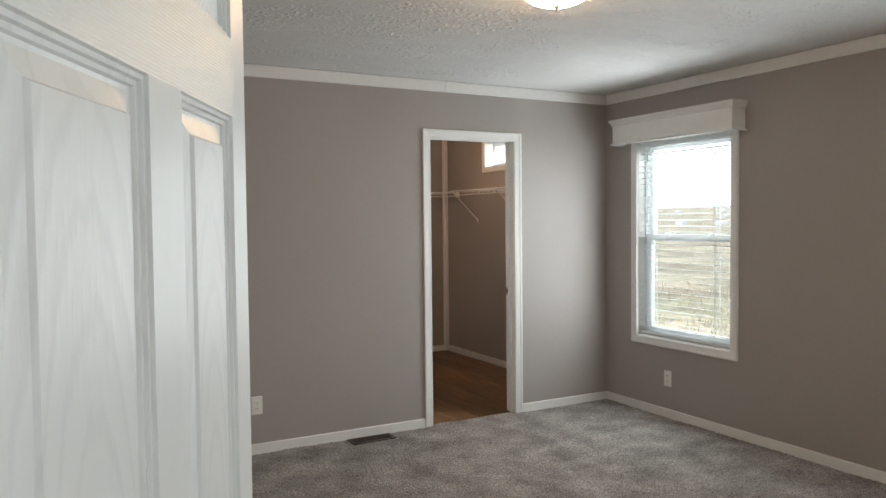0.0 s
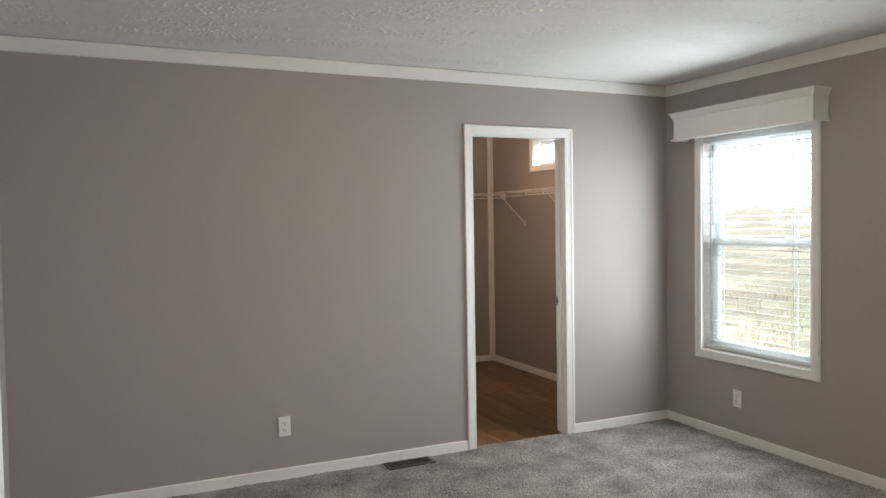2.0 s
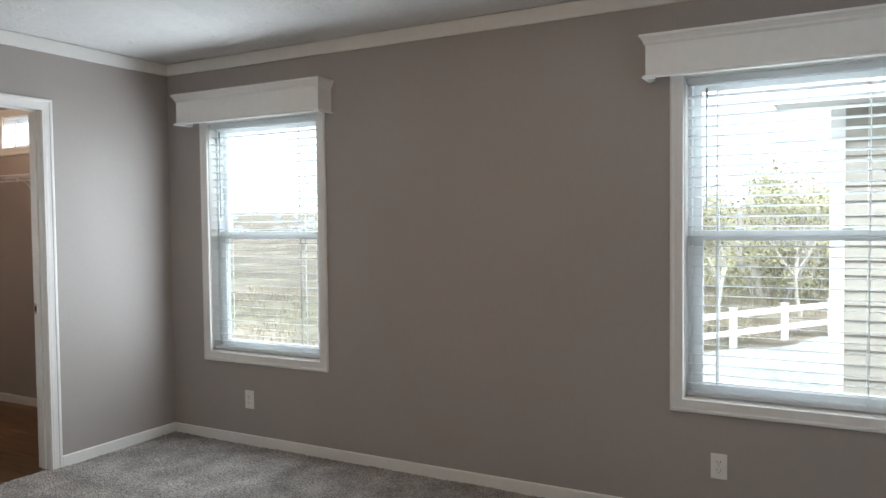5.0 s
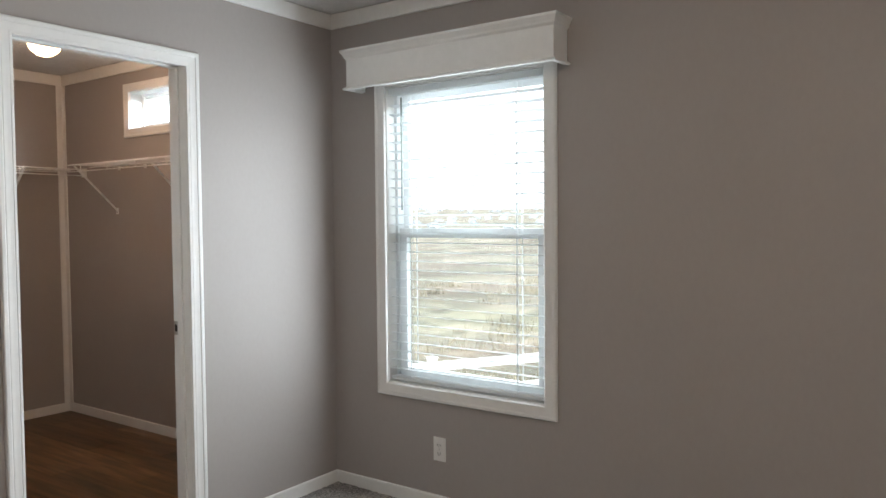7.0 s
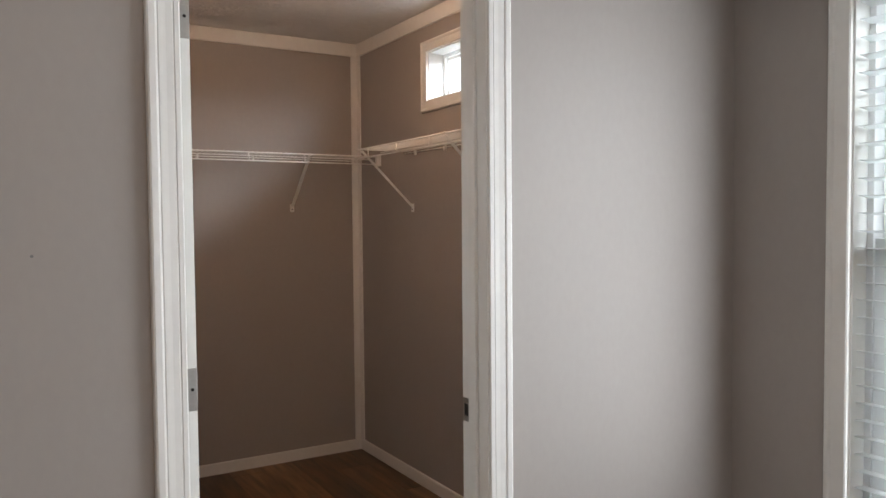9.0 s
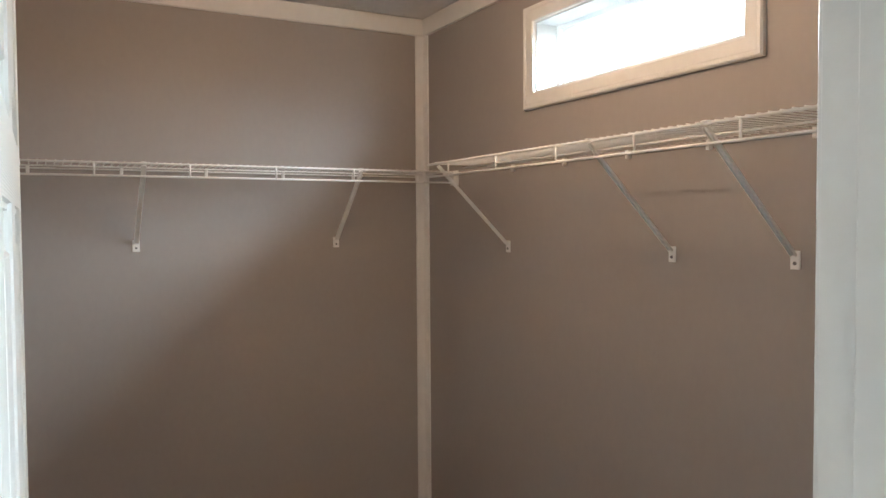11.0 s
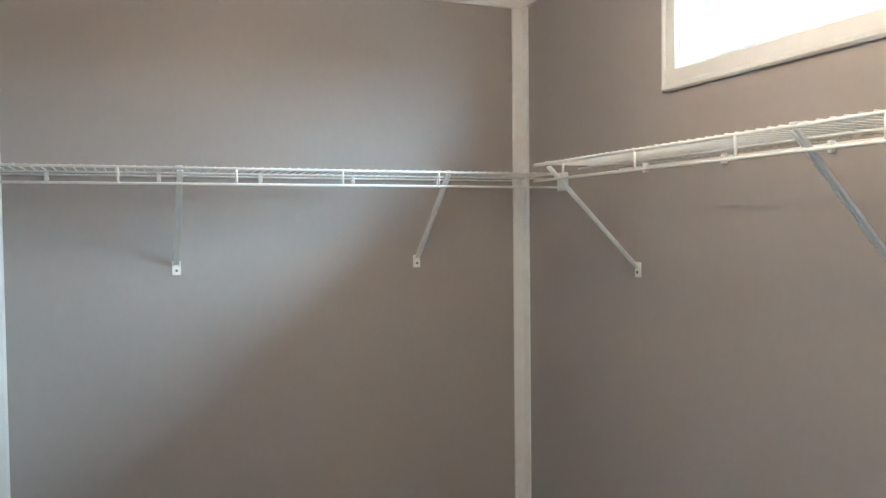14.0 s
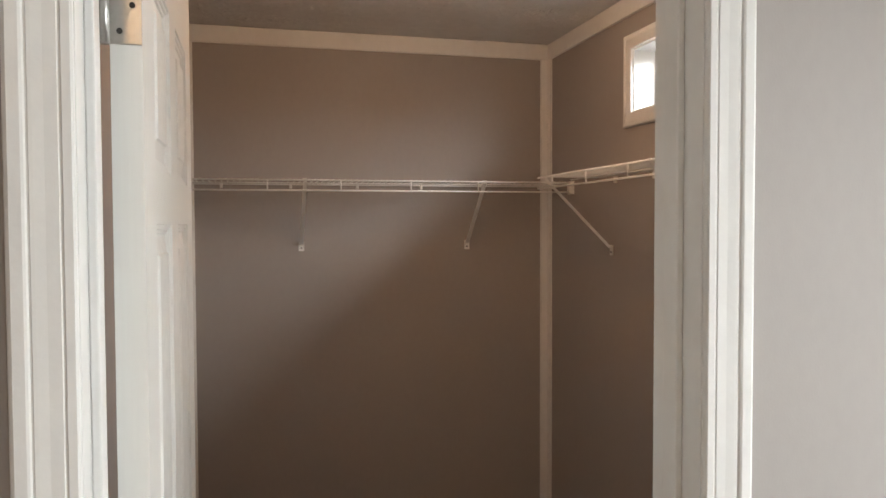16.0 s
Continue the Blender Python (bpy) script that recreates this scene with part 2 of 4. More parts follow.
def extrude_profile(bm, pts, a, b, across, up):
    """Sweep a closed profile (u along across, v along up) straight from a to b."""
    a, b, across, up = Vector(a), Vector(b), Vector(across), Vector(up)
    rings = [[bm.verts.new(p + across * u + up * v) for u, v in pts] for p in (a, b)]
    k = len(pts)
    for i in range(k):
        bm.faces.new((rings[0][i], rings[0][(i + 1) % k], rings[1][(i + 1) % k], rings[1][i]))
    bm.faces.new(rings[0][::-1])
    bm.faces.new(rings[1])
    bmesh.ops.recalc_face_normals(bm, faces=bm.faces)
    return bm


def mesh_of(name, bm, mats):
    me = bpy.data.meshes.new(name)
    bm.to_mesh(me)
    bm.free()
    for m in (mats if isinstance(mats, (list, tuple)) else [mats]):
        me.materials.append(m)
    return me


def part(name, bm, material, parent=None, label="", at=None):
    me = bm if isinstance(bm, bpy.types.Mesh) else mesh_of(name, bm, material)
    ob = new(name, me)
    ob.parent = parent
    if at is not None:
        ob.matrix_local = at
    if label:
        ob["label"] = label
    return ob


def thing(name, label, category, m=None, group="", kind=""):
    ob = new(name)
    ob.empty_display_size = 0.05
    if m is not None:
        ob.matrix_world = m
    return tagged(ob, label, category, group, kind)


def structure(name, bm, material, label, category):
    return tagged(part(name, bm, material), label, category, kind="structure")


def holed_wall(bm, u0, u1, z0, z1, holes, d0, d1, place):
    """A wall slab from depth d0 to d1 with real openings. place(u, d, z) gives the point."""
    us = sorted({u0, u1, *[h[0] for h in holes], *[h[1] for h in holes]})
    zs = sorted({z0, z1, *[h[2] for h in holes], *[h[3] for h in holes]})
    us, zs = [u for u in us if u0 <= u <= u1], [z for z in zs if z0 <= z <= z1]

    def quad(*p):
        bm.faces.new([bm.verts.new(place(*q)) for q in p])
    for ua, ub in zip(us, us[1:]):
        for za, zb in zip(zs, zs[1:]):
            if any(h[0] <= ua and ub <= h[1] and h[2] <= za and zb <= h[3] for h in holes):
                continue
            quad((ua, d0, za), (ub, d0, za), (ub, d0, zb), (ua, d0, zb))
            quad((ua, d1, za), (ua, d1, zb), (ub, d1, zb), (ub, d1, za))
    for a, b, c, d in list(holes) + [(u0, u1, z0, z1)]:
        quad((a, d0, c), (a, d1, c), (b, d1, c), (b, d0, c))
        quad((a, d0, d), (b, d0, d), (b, d1, d), (a, d1, d))
        quad((a, d0, c), (a, d0, d), (a, d1, d), (a, d1, c))
        quad((b, d0, c), (b, d1, c), (b, d1, d), (b, d0, d))
    bmesh.ops.remove_doubles(bm, verts=bm.verts, dist=1e-5)
    bmesh.ops.recalc_face_normals(bm, faces=bm.faces)
    return bm


# ---- large structure ----
W1, W2, W3 = (3.221, 4.094, 0.572, 2.022), (0.280, 1.153, 0.572, 2.022), (5.390, 6.267, 1.982, 2.222)
DOOR = (2.293, 3.025, -0.02, 2.052)
WT = 0.14
structure("wall_east", holed_wall(bmesh.new(), -1.8, YF + 0.12, -0.02, 2.5, [W1, W2, W3], XE, XE + WT, lambda u, d, z: (d, u, z)), M_WALL, "greige panelled outside wall with three window openings", "wall")
structure("wall_closet_front", holed_wall(bmesh.new(), X0 - 0.1, XE, -0.02, 2.5, [DOOR], YC, YB, lambda u, d, z: (u, d, z)), M_WALL, "greige panelled wall with the closet doorway", "wall")
structure("wall_closet_far", box(bmesh.new(), XL - 0.1, XE, YF, YF + 0.12, -0.02, 2.5), M_WALL, "greige panelled far wall of the closet", "wall")
structure("wall_closet_left", box(bmesh.new(), XL - 0.1, XL, YB, YF, -0.02, 2.5), M_WALL, "greige panelled left wall of the closet", "wall")
structure("wall_west", box(bmesh.new(), X0 - 0.1, X0, -1.8, YC, -0.02, 2.5), M_WALL, "greige panelled bedroom wall", "wall")
structure("wall_entry", holed_wall(bmesh.new(), X0, XE, -0.02, 2.5, [(-0.21, 0.48, -0.02, 2.04)], Y0 - 0.11, Y0, lambda u, d, z: (u, d, z)), M_WALL, "greige panelled wall with the bedroom doorway", "wall")
structure("wall_hall_south", box(bmesh.new(), X0, 1.0, -1.9, -1.8, -0.02, 2.5), M_HALL, "plain hall wall behind the bedroom doorway", "wall")
structure("wall_hall_east", box(bmesh.new(), 0.9, 1.0, -1.8, Y0 - 0.11, -0.02, 2.5), M_HALL, "plain hall side wall", "wall")


def carpet_mesh():
    bm = bmesh.new()
    nx, ny = 420, 460
    xa, xb, ya, yb = X0, XE, Y0 - 0.11, YC + 0.03
    grid = []
    for j in range(ny + 1):
        row = []
        for i in range(nx + 1):
            x, y = xa + (xb - xa) * i / nx, ya + (yb - ya) * j / ny
            z = 0.006 * noise.noise(Vector((x * 48, y * 48, 0))) + 0.006 * noise.noise(Vector((x * 4, y * 4, 3)))
            row.append(bm.verts.new((x, y, z + 0.004)))
        grid.append(row)
    for a, b in zip(grid, grid[1:]):
        for i in range(nx):
            f = bm.faces.new((a[i], a[i + 1], b[i + 1], b[i]))
            f.smooth = True
    return bm


structure("floor", carpet_mesh(), M_CARPET, "mottled grey cut-pile carpet on the bedroom floor", "carpet")
structure("subfloor", box(bmesh.new(), X0 - 0.1, XE + WT, -1.9, YF + 0.12, -0.2, -0.02), M_DARK, "dark subfloor under carpet and planks", "floor")
structure("hall_floor", box(bmesh.new(), X0, 0.9, -1.8, Y0 - 0.11, -0.02, 0.0), M_PLANK, "brown wood-look hall floor", "floor")


def stomped(x0, x1, y0, y1, step):
    """A ceiling slab whose underside carries clusters of small raised plaster flecks."""
    nx, ny = int((x1 - x0) / step), int((y1 - y0) / step)
    xs, ys = np.linspace(x0, x1, nx + 1), np.linspace(y0, y1, ny + 1)
    verts = []
    for y in ys:
        for x in xs:
            cluster = noise.noise(Vector((x * 2.6, y * 6.0, 1.3))) + 0.35 * noise.noise(Vector((x * 0.9, y * 1.1, 8)))
            fleck = noise.noise(Vector((x * 44, y * 74, 4.1)))
            lift = max(0.0, fleck - 0.12) * max(0.0, min(1.0, cluster * 2.4 + 0.38))
            verts.append((x, y, ZC - 0.010 * lift - 0.0008 * noise.noise(Vector((x * 60, y * 60, 2)))))
    faces = [(j * (nx + 1) + i, (j + 1) * (nx + 1) + i, (j + 1) * (nx + 1) + i + 1, j * (nx + 1) + i + 1) for j in range(ny) for i in range(nx)]
    k = len(verts)
    verts += [(x0, y0, ZC + 0.06), (x1, y0, ZC + 0.06), (x1, y1, ZC + 0.06), (x0, y1, ZC + 0.06)]
    a, b, c, d = 0, nx, (ny + 1) * (nx + 1) - 1, ny * (nx + 1)
    faces += [(k, k + 1, k + 2, k + 3), (a, b, k + 1, k), (b, c, k + 2, k + 1), (c, d, k + 3, k + 2), (d, a, k, k + 3)]
    me = bpy.data.meshes.new("ceiling")
    me.from_pydata(verts, [], faces)
    me.materials.append(M_CEIL)
    return me


structure("ceiling", stomped(X0 - 0.02, XE + 0.02, Y0 - 0.05, YC + 0.02, 0.0072), None, "white ceiling with stomped plaster texture", "ceiling")
structure("ceiling_hall", box(bmesh.new(), X0 - 0.1, XE + WT, -1.9, Y0 - 0.05, ZC, ZC + 0.06), M_CEIL, "white hall ceiling", "ceiling")
structure("ceiling_closet", stomped(XL - 0.02, XE + 0.02, YC + 0.02, YF + 0.02, 0.0072), None, "white stomped-texture closet ceiling", "ceiling")
structure("roof_slab", box(bmesh.new(), X0 - 0.4, XE + 0.45, -2.2, YF + 0.5, 2.52, 2.62), M_TRIM, "roof eave over the outside wall", "roof")

# trim: a flat batten crown, low baseboards, corner mouldings
CROWN = [(0, 0), (0.012, 0.0), (0.014, 0.004), (0.014, 0.071), (0.010, 0.0755), (0, 0.0755)]
BASE = [(0, -0.01), (0.011, -0.01), (0.011, 0.060), (0.008, 0.066), (0, 0.066)]


def trim(name, prof, a, b, across, label, up=(0, 0, 1)):
    return structure(name, extrude_profile(bmesh.new(), prof, a, b, across, up), M_TRIM, label, "trim")


zc = ZC - 0.0785
CL, BL = "white flat crown batten along the ceiling", "white baseboard along the wall foot"
trim("trim_crown", CROWN, (X0 + 0.014, YC, zc), (2.43, YC, zc), (0, -1, 0), CL)
trim("trim_crown", CROWN, (2.432, YC, zc), (XE - 0.014, YC, zc), (0, -1, 0), CL)
trim("trim_crown", CROWN, (XE, Y0, zc), (XE, YC, zc), (-1, 0, 0), CL)
trim("trim_crown", CROWN, (X0, Y0, zc), (X0, YC, zc), (1, 0, 0), CL)
trim("trim_crown", CROWN, (X0 + 0.014, Y0, zc), (XE - 0.014, Y0, zc), (0, 1, 0), CL)
trim("baseboard", BASE, (X0 + 0.011, YC, 0), (2.247, YC, 0), (0, -1, 0), BL)
trim("baseboard", BASE, (3.073, YC, 0), (XE - 0.011, YC, 0), (0, -1, 0), BL)
trim("baseboard", BASE, (XE, Y0, 0), (XE, YC, 0), (-1, 0, 0), BL)
trim("baseboard", BASE, (X0, Y0, 0), (X0, YC, 0), (1, 0, 0), BL)
trim("trim_crown", CROWN, (XL, YF, zc), (XE - 0.014, YF, zc), (0, -1, 0), CL)
trim("trim_crown", CROWN, (XE, YB, zc), (XE, YF, zc), (-1, 0, 0), CL)
trim("trim_crown", CROWN, (XL, YB, zc), (XL, YF - 0.014, zc), (1, 0, 0), CL)
trim("baseboard", BASE, (XL, YF, 0), (XE - 0.011, YF, 0), (0, -1, 0), BL)
trim("baseboard", BASE, (XE, YB, 0), (XE, YF, 0), (-1, 0, 0), BL)
trim("baseboard", BASE, (XL, YB, 0), (XL, YF - 0.011, 0), (1, 0, 0), BL)
LCORNER = [(0, 0), (0.046, 0), (0.046, 0.006), (0.040, 0.009), (0.012, 0.009), (0.009, 0.012), (0.009, 0.036), (0.006, 0.040), (0, 0.040)]
trim("trim_corner", LCORNER, (XE, YF, 0.066), (XE, YF, zc), (-1, 0, 0), "white corner moulding between closet walls", (0, -1, 0))
trim("trim_corner", LCORNER, (XL, YF, 0.066), (XL, YF, zc), (1, 0, 0), "white corner moulding between closet walls", (0, -1, 0))

# closet floor planks
floor2 = structure("floor_closet", box(bmesh.new(), XL, XE, YC + 0.03, YF, -0.02, 0.0), M_DARK, "brown oak-look plank floor of the closet", "floor")
for k in range(10):
    x0 = XL + k * 0.178
    x1 = min(x0 + 0.1765, XE)
    y = YC + 0.03 - (k * 0.47) % 1.22
    while y < YF:
        ya, yb = max(y, YC + 0.03), min(y + 1.2185, YF)
        if yb - ya > 0.02:
            part("plank", box(bmesh.new(), x0, x1, ya, yb, 0.0005, 0.004, 0.0008), M_PLANK, floor2)
        y += 1.22

# ---- doorway to the closet: jambs, stops, casing ----
door_frame = thing("door_frame", "white closet door frame with ridged casing", "door frame", kind="structure")
ZH = 2.034
JL, JR = 2.311, 3.007
part("jamb", box(bmesh.new(), 2.293, JL, YC, YB, 0, ZH + 0.018, 0.001), M_TRIM, door_frame)
part("jamb", box(bmesh.new(), JR, 3.025, YC, YB, 0, ZH + 0.018, 0.001), M_TRIM, door_frame)
part("head_jamb", box(bmesh.new(), JL, JR, YC, YB, ZH, ZH + 0.018, 0.001), M_TRIM, door_frame)
part("stop", box(bmesh.new(), JL, JL + 0.010, YC + 0.040, YC + 0.072, 0, ZH - 0.010, 0.002), M_TRIM, door_frame)
part("stop", box(bmesh.new(), JR - 0.010, JR, YC + 0.040, YC + 0.072, 0, ZH - 0.010, 0.002), M_TRIM, door_frame)
part("head_stop", box(bmesh.new(), JL, JR, YC + 0.040, YC + 0.072, ZH - 0.010, ZH, 0.002), M_TRIM, door_frame)
CASING = [(0, 0), (0, 0.007), (0.002, 0.0092), (0.010, 0.0098), (0.0112, 0.0085), (0.0128, 0.0085), (0.014, 0.0098), (0.026, 0.0106), (0.036, 0.0122), (0.0395, 0.0126), (0.0405, 0.0118), (0.042, 0.0118), (0.0435, 0.0140), (0.046, 0.0152), (0.057, 0.0158), (0.0605, 0.0142), (0.062, 0.0115), (0.062, 0)]


def casing_frame(parent, u0, u1, z0, z1, place, prof, sides, material=M_TRIM):
    """Mitred casing round an opening; place(u, out, z). The profile runs from the inner edge outward."""
    w = max(p[0] for p in prof)
    corners = {"bl": (u0, z0, -1, -1), "br": (u1, z0, 1, -1), "tl": (u0, z1, -1, 1), "tr": (u1, z1, 1, 1)}
    for s, (a, b) in {"left": ("bl", "tl"), "right": ("br", "tr"), "top": ("tl", "tr"), "bottom": ("bl", "br")}.items():
        if s not in sides:
            continue
        bm = bmesh.new()
        rings = []
        for c in (a, b):
            u, z, su, sz = corners[c]
            mitre = ("bottom" in sides) or sz > 0
            ring = []
            for off, out in prof:
                uu = u + su * off
                zz = z + (sz * off if mitre else 0)
                ring.append(bm.verts.new(place(uu, out, zz)))
            rings.append(ring)
        k = len(prof)
        for i in range(k):
            bm.faces.new((rings[0][i], rings[0][(i + 1) % k], rings[1][(i + 1) % k], rings[1][i]))
        bm.faces.new(rings[0][::-1])
        bm.faces.new(rings[1])
        bmesh.ops.recalc_face_normals(bm, faces=bm.faces)
        part("casing_" + ("head" if s == "top" else "sill" if s == "bottom" else "side"), bm, material, parent)


casing_frame(door_frame, JL - 0.001, JR + 0.002, 0, ZH - 0.006, lambda u, d, z: (u, YC - d, z), CASING, ("left", "right", "top"))
casing_frame(door_frame, JL - 0.006, JR + 0.006, 0, ZH + 0.004, lambda u, d, z: (u, YB + d, z), CASING, ("left", "right", "top"))
part("strike_plate", box(bmesh.new(), JR - 0.0015, JR + 0.0002, YB - 0.034, YB - 0.001, 0.885, 0.945, 0.0006), M_STEEL, door_frame, "dark nickel strike plate")
part("strike_hole", box(bmesh.new(), JR - 0.002, JR, YB - 0.026, YB - 0.010, 0.900, 0.930), M_DARK, door_frame)


# ---- doors ----
def panel_cell(bm, x0, x1, z0, z1, y, s, k):
    rings = [(k * o, d) for o, d in ((0.0, 0.0), (0.001, 0.003), (0.0045, 0.003), (0.0055, 0.006), (0.009, 0.006), (0.010, 0.009), (0.013, 0.0095), (0.029, 0.004), (0.031, 0.001))]
    prev = None
    for o, d in rings:
        r = [bm.verts.new(p) for p in ((x0 + o, y - s * d, z0 + o), (x1 - o, y - s * d, z0 + o), (x1 - o, y - s * d, z1 - o), (x0 + o, y - s * d, z1 - o))]
        if prev:
            for i in range(4):
                bm.faces.new((prev[i], prev[(i + 1) % 4], r[(i + 1) % 4], r[i]))
        prev = r
    bm.faces.new(prev)


def six_panel_leaf(parent, xs, height, k, t=0.035):
    """Leaf in local x (hinge at 0) and z; faces at y = 0 and y = t."""
    width = xs[-1]
    zs = [0, 0.22, 0.78, 0.95, 1.549, 1.622, 1.875, height]
    bm = bmesh.new()
    panels = []
    for i in range(5):
        for j in range(7):
            if i in (1, 3) and j in (1, 3, 5):
                panels.append((xs[i], xs[i + 1], zs[j], zs[j + 1]))
                continue
            for y in (0, t):
                f = bm.faces.new([bm.verts.new((x, y, z)) for x, z in ((xs[i], zs[j]), (xs[i + 1], zs[j]), (xs[i + 1], zs[j + 1]), (xs[i], zs[j + 1]))])
                f.material_index = 1 if (j % 2 == 0 and i not in (0, 4)) else 0
    for a, b in (((0, 0), (0, height)), ((width, 0), (width, height))):
        bm.faces.new([bm.verts.new(p) for p in ((a[0], 0, 0), (a[0], t, 0), (a[0], t, height), (a[0], 0, height))])
    for z in (0, height):
        bm.faces.new([bm.verts.new(p) for p in ((0, 0, z), (width, 0, z), (width, t, z), (0, t, z))])
    bmesh.ops.remove_doubles(bm, verts=bm.verts, dist=1e-5)
    bmesh.ops.recalc_face_normals(bm, faces=bm.faces)
    part("slab", bm, [M_DOOR_S, M_DOOR_H], parent)
    for x0, x1, z0, z1 in panels:
        bm = bmesh.new()
        panel_cell(bm, x0, x1, z0, z1, t, 1, k)
        panel_cell(bm, x0, x1, z0, z1, 0, -1, k)
        bmesh.ops.recalc_face_normals(bm, faces=bm.faces)
        part("panel", bm, M_DOOR_V, parent)


def knob(parent, x, z, t):
    for s, y in ((1, t), (-1, 0)):
        bm = lathe(bmesh.new(), [(0.032, 0), (0.032, 0.004), (0.026, 0.008), (0.012, 0.012), (0.011, 0.030), (0.020, 0.036), (0.027, 0.046), (0.027, 0.056), (0.018, 0.064), (0.004, 0.066)], 24)
        part("knob", bm, M_STEEL, parent, "satin nickel door knob", pose(x, y, z, -90 * s))


def hinge(parent, m):
    bm = bmesh.new()
    box(bm, -0.003, 0.034, -0.0015, 0.0008, -0.045, 0.045, 0.0005)
    rod(bm, (-0.006, -0.004, -0.046), (-0.006, -0.004, 0.046), 0.006, 10)
    h = part("hinge", bm, M_STEEL, parent, "satin nickel butt hinge", m)
    bm = bmesh.new()
    for x, z in ((0.010, -0.030), (0.024, 0.0), (0.010, 0.030)):
        rod(bm, (x, -0.0012, z), (x, -0.0026, z), 0.0035, 10)
    part("screws", bm, M_DARK, h)


LEAN_IN, LEAF = 28.0, 0.53
entry_door = thing("door_1", "white six-panel bedroom door standing open", "door", pose(0.058 - LEAF * math.sin(radians(LEAN_IN)), 0.535 - LEAF * math.cos(radians(LEAN_IN)), 0.012, 0, 0, 90 - LEAN_IN), kind="structure")
six_panel_leaf(entry_door, [0, 0.098, 0.276, 0.341, 0.484, LEAF], 2.005, 1.0)
knob(entry_door, LEAF - 0.03, 0.93, 0.035)

closet_door = thing("door_2", "white six-panel closet door opened into the closet", "door", pose(2.357, YB + 0.012, 0.012, 0, 0, 90), kind="structure")
six_panel_leaf(closet_door, [0, 0.105, 0.3025, 0.3975, 0.595, 0.700], 2.005, 1.4)
knob(closet_door, 0.64, 0.88, 0.035)
for z in (0.24, 1.03, 1.80):
    hinge(closet_door, pose(-0.001, 0.034, z, 0, 0, -90))


# ---- windows ----
WCASE = [(0, 0), (0, 0.010), (0.004, 0.013), (0.040, 0.014), (0.046, 0.017), (0.055, 0.017), (0.060, 0.012), (0.060, 0)]


def ring_frame(bm, u0, u1, z0, z1, w, d0, d1, bevel=0.002):
    box(bm, d0, d1, u0, u0 + w, z0, z1, bevel)
    box(bm, d0, d1, u1 - w, u1, z0, z1, bevel)
    box(bm, d0 + 0.0005, d1 - 0.0005, u0 + w - 0.001, u1 - w + 0.001, z0, z0 + w, bevel)
    box(bm, d0 + 0.0005, d1 - 0.0005, u0 + w - 0.001, u1 - w + 0.001, z1 - w, z1, bevel)
    return bm


def pane(parent, u0, u1, z0, z1, x):
    p = part("pane", box(bmesh.new(), x, x + 0.004, u0, u1, z0, z1), M_GLASS, parent)
    p.visible_shadow = False
    return p


def sash_window(name, hole, label):
    u0, u1, z0, z1 = hole
    w = thing(name, label, "window", kind="structure")
    casing_frame(w, u0, u1, z0, z1, lambda u, d, z: (XE - d, u, z), WCASE, ("left", "right", "top", "bottom"))
    part("frame", ring_frame(bmesh.new(), u0 + 0.001, u1 - 0.001, z0 + 0.001, z1 - 0.001, 0.022, XE + 0.062, XE + WT + 0.012), M_VINYL, w)
    liner = bmesh.new()
    box(liner, XE, XE + 0.062, u0, u0 + 0.006, z0, z1)
    box(liner, XE, XE + 0.062, u1 - 0.006, u1, z0, z1)
    box(liner, XE, XE + 0.062, u0 + 0.006, u1 - 0.006, z0, z0 + 0.008)
    box(liner, XE, XE + 0.062, u0 + 0.006, u1 - 0.006, z1 - 0.008, z1)
    part("jamb_liner", liner, M_TRIM, w)
    zm = 1.305
    low = part("lower_sash", ring_frame(bmesh.new(), u0 + 0.024, u1 - 0.024, z0 + 0.024, zm + 0.028, 0.046, XE + 0.068, XE + 0.096), M_VINYL, w)
    pane(low, u0 + 0.070, u1 - 0.070, z0 + 0.070, zm - 0.018, XE + 0.080)
    up = part("upper_sash", ring_frame(bmesh.new(), u0 + 0.024, u1 - 0.024, zm - 0.010, z1 - 0.024, 0.036, XE + 0.104, XE + 0.130), M_VINYL, w)
    pane(up, u0 + 0.060, u1 - 0.060, zm + 0.026, z1 - 0.060, XE + 0.115)
    for du in (0.26, 0.74):
        lock = bmesh.new()
        box(lock, XE + 0.070, XE + 0.092, u0 + (u1 - u0) * du - 0.022, u0 + (u1 - u0) * du + 0.022, zm + 0.028, zm + 0.038, 0.003)
        part("sash_lock", lock, M_VINYL, w)
    return w


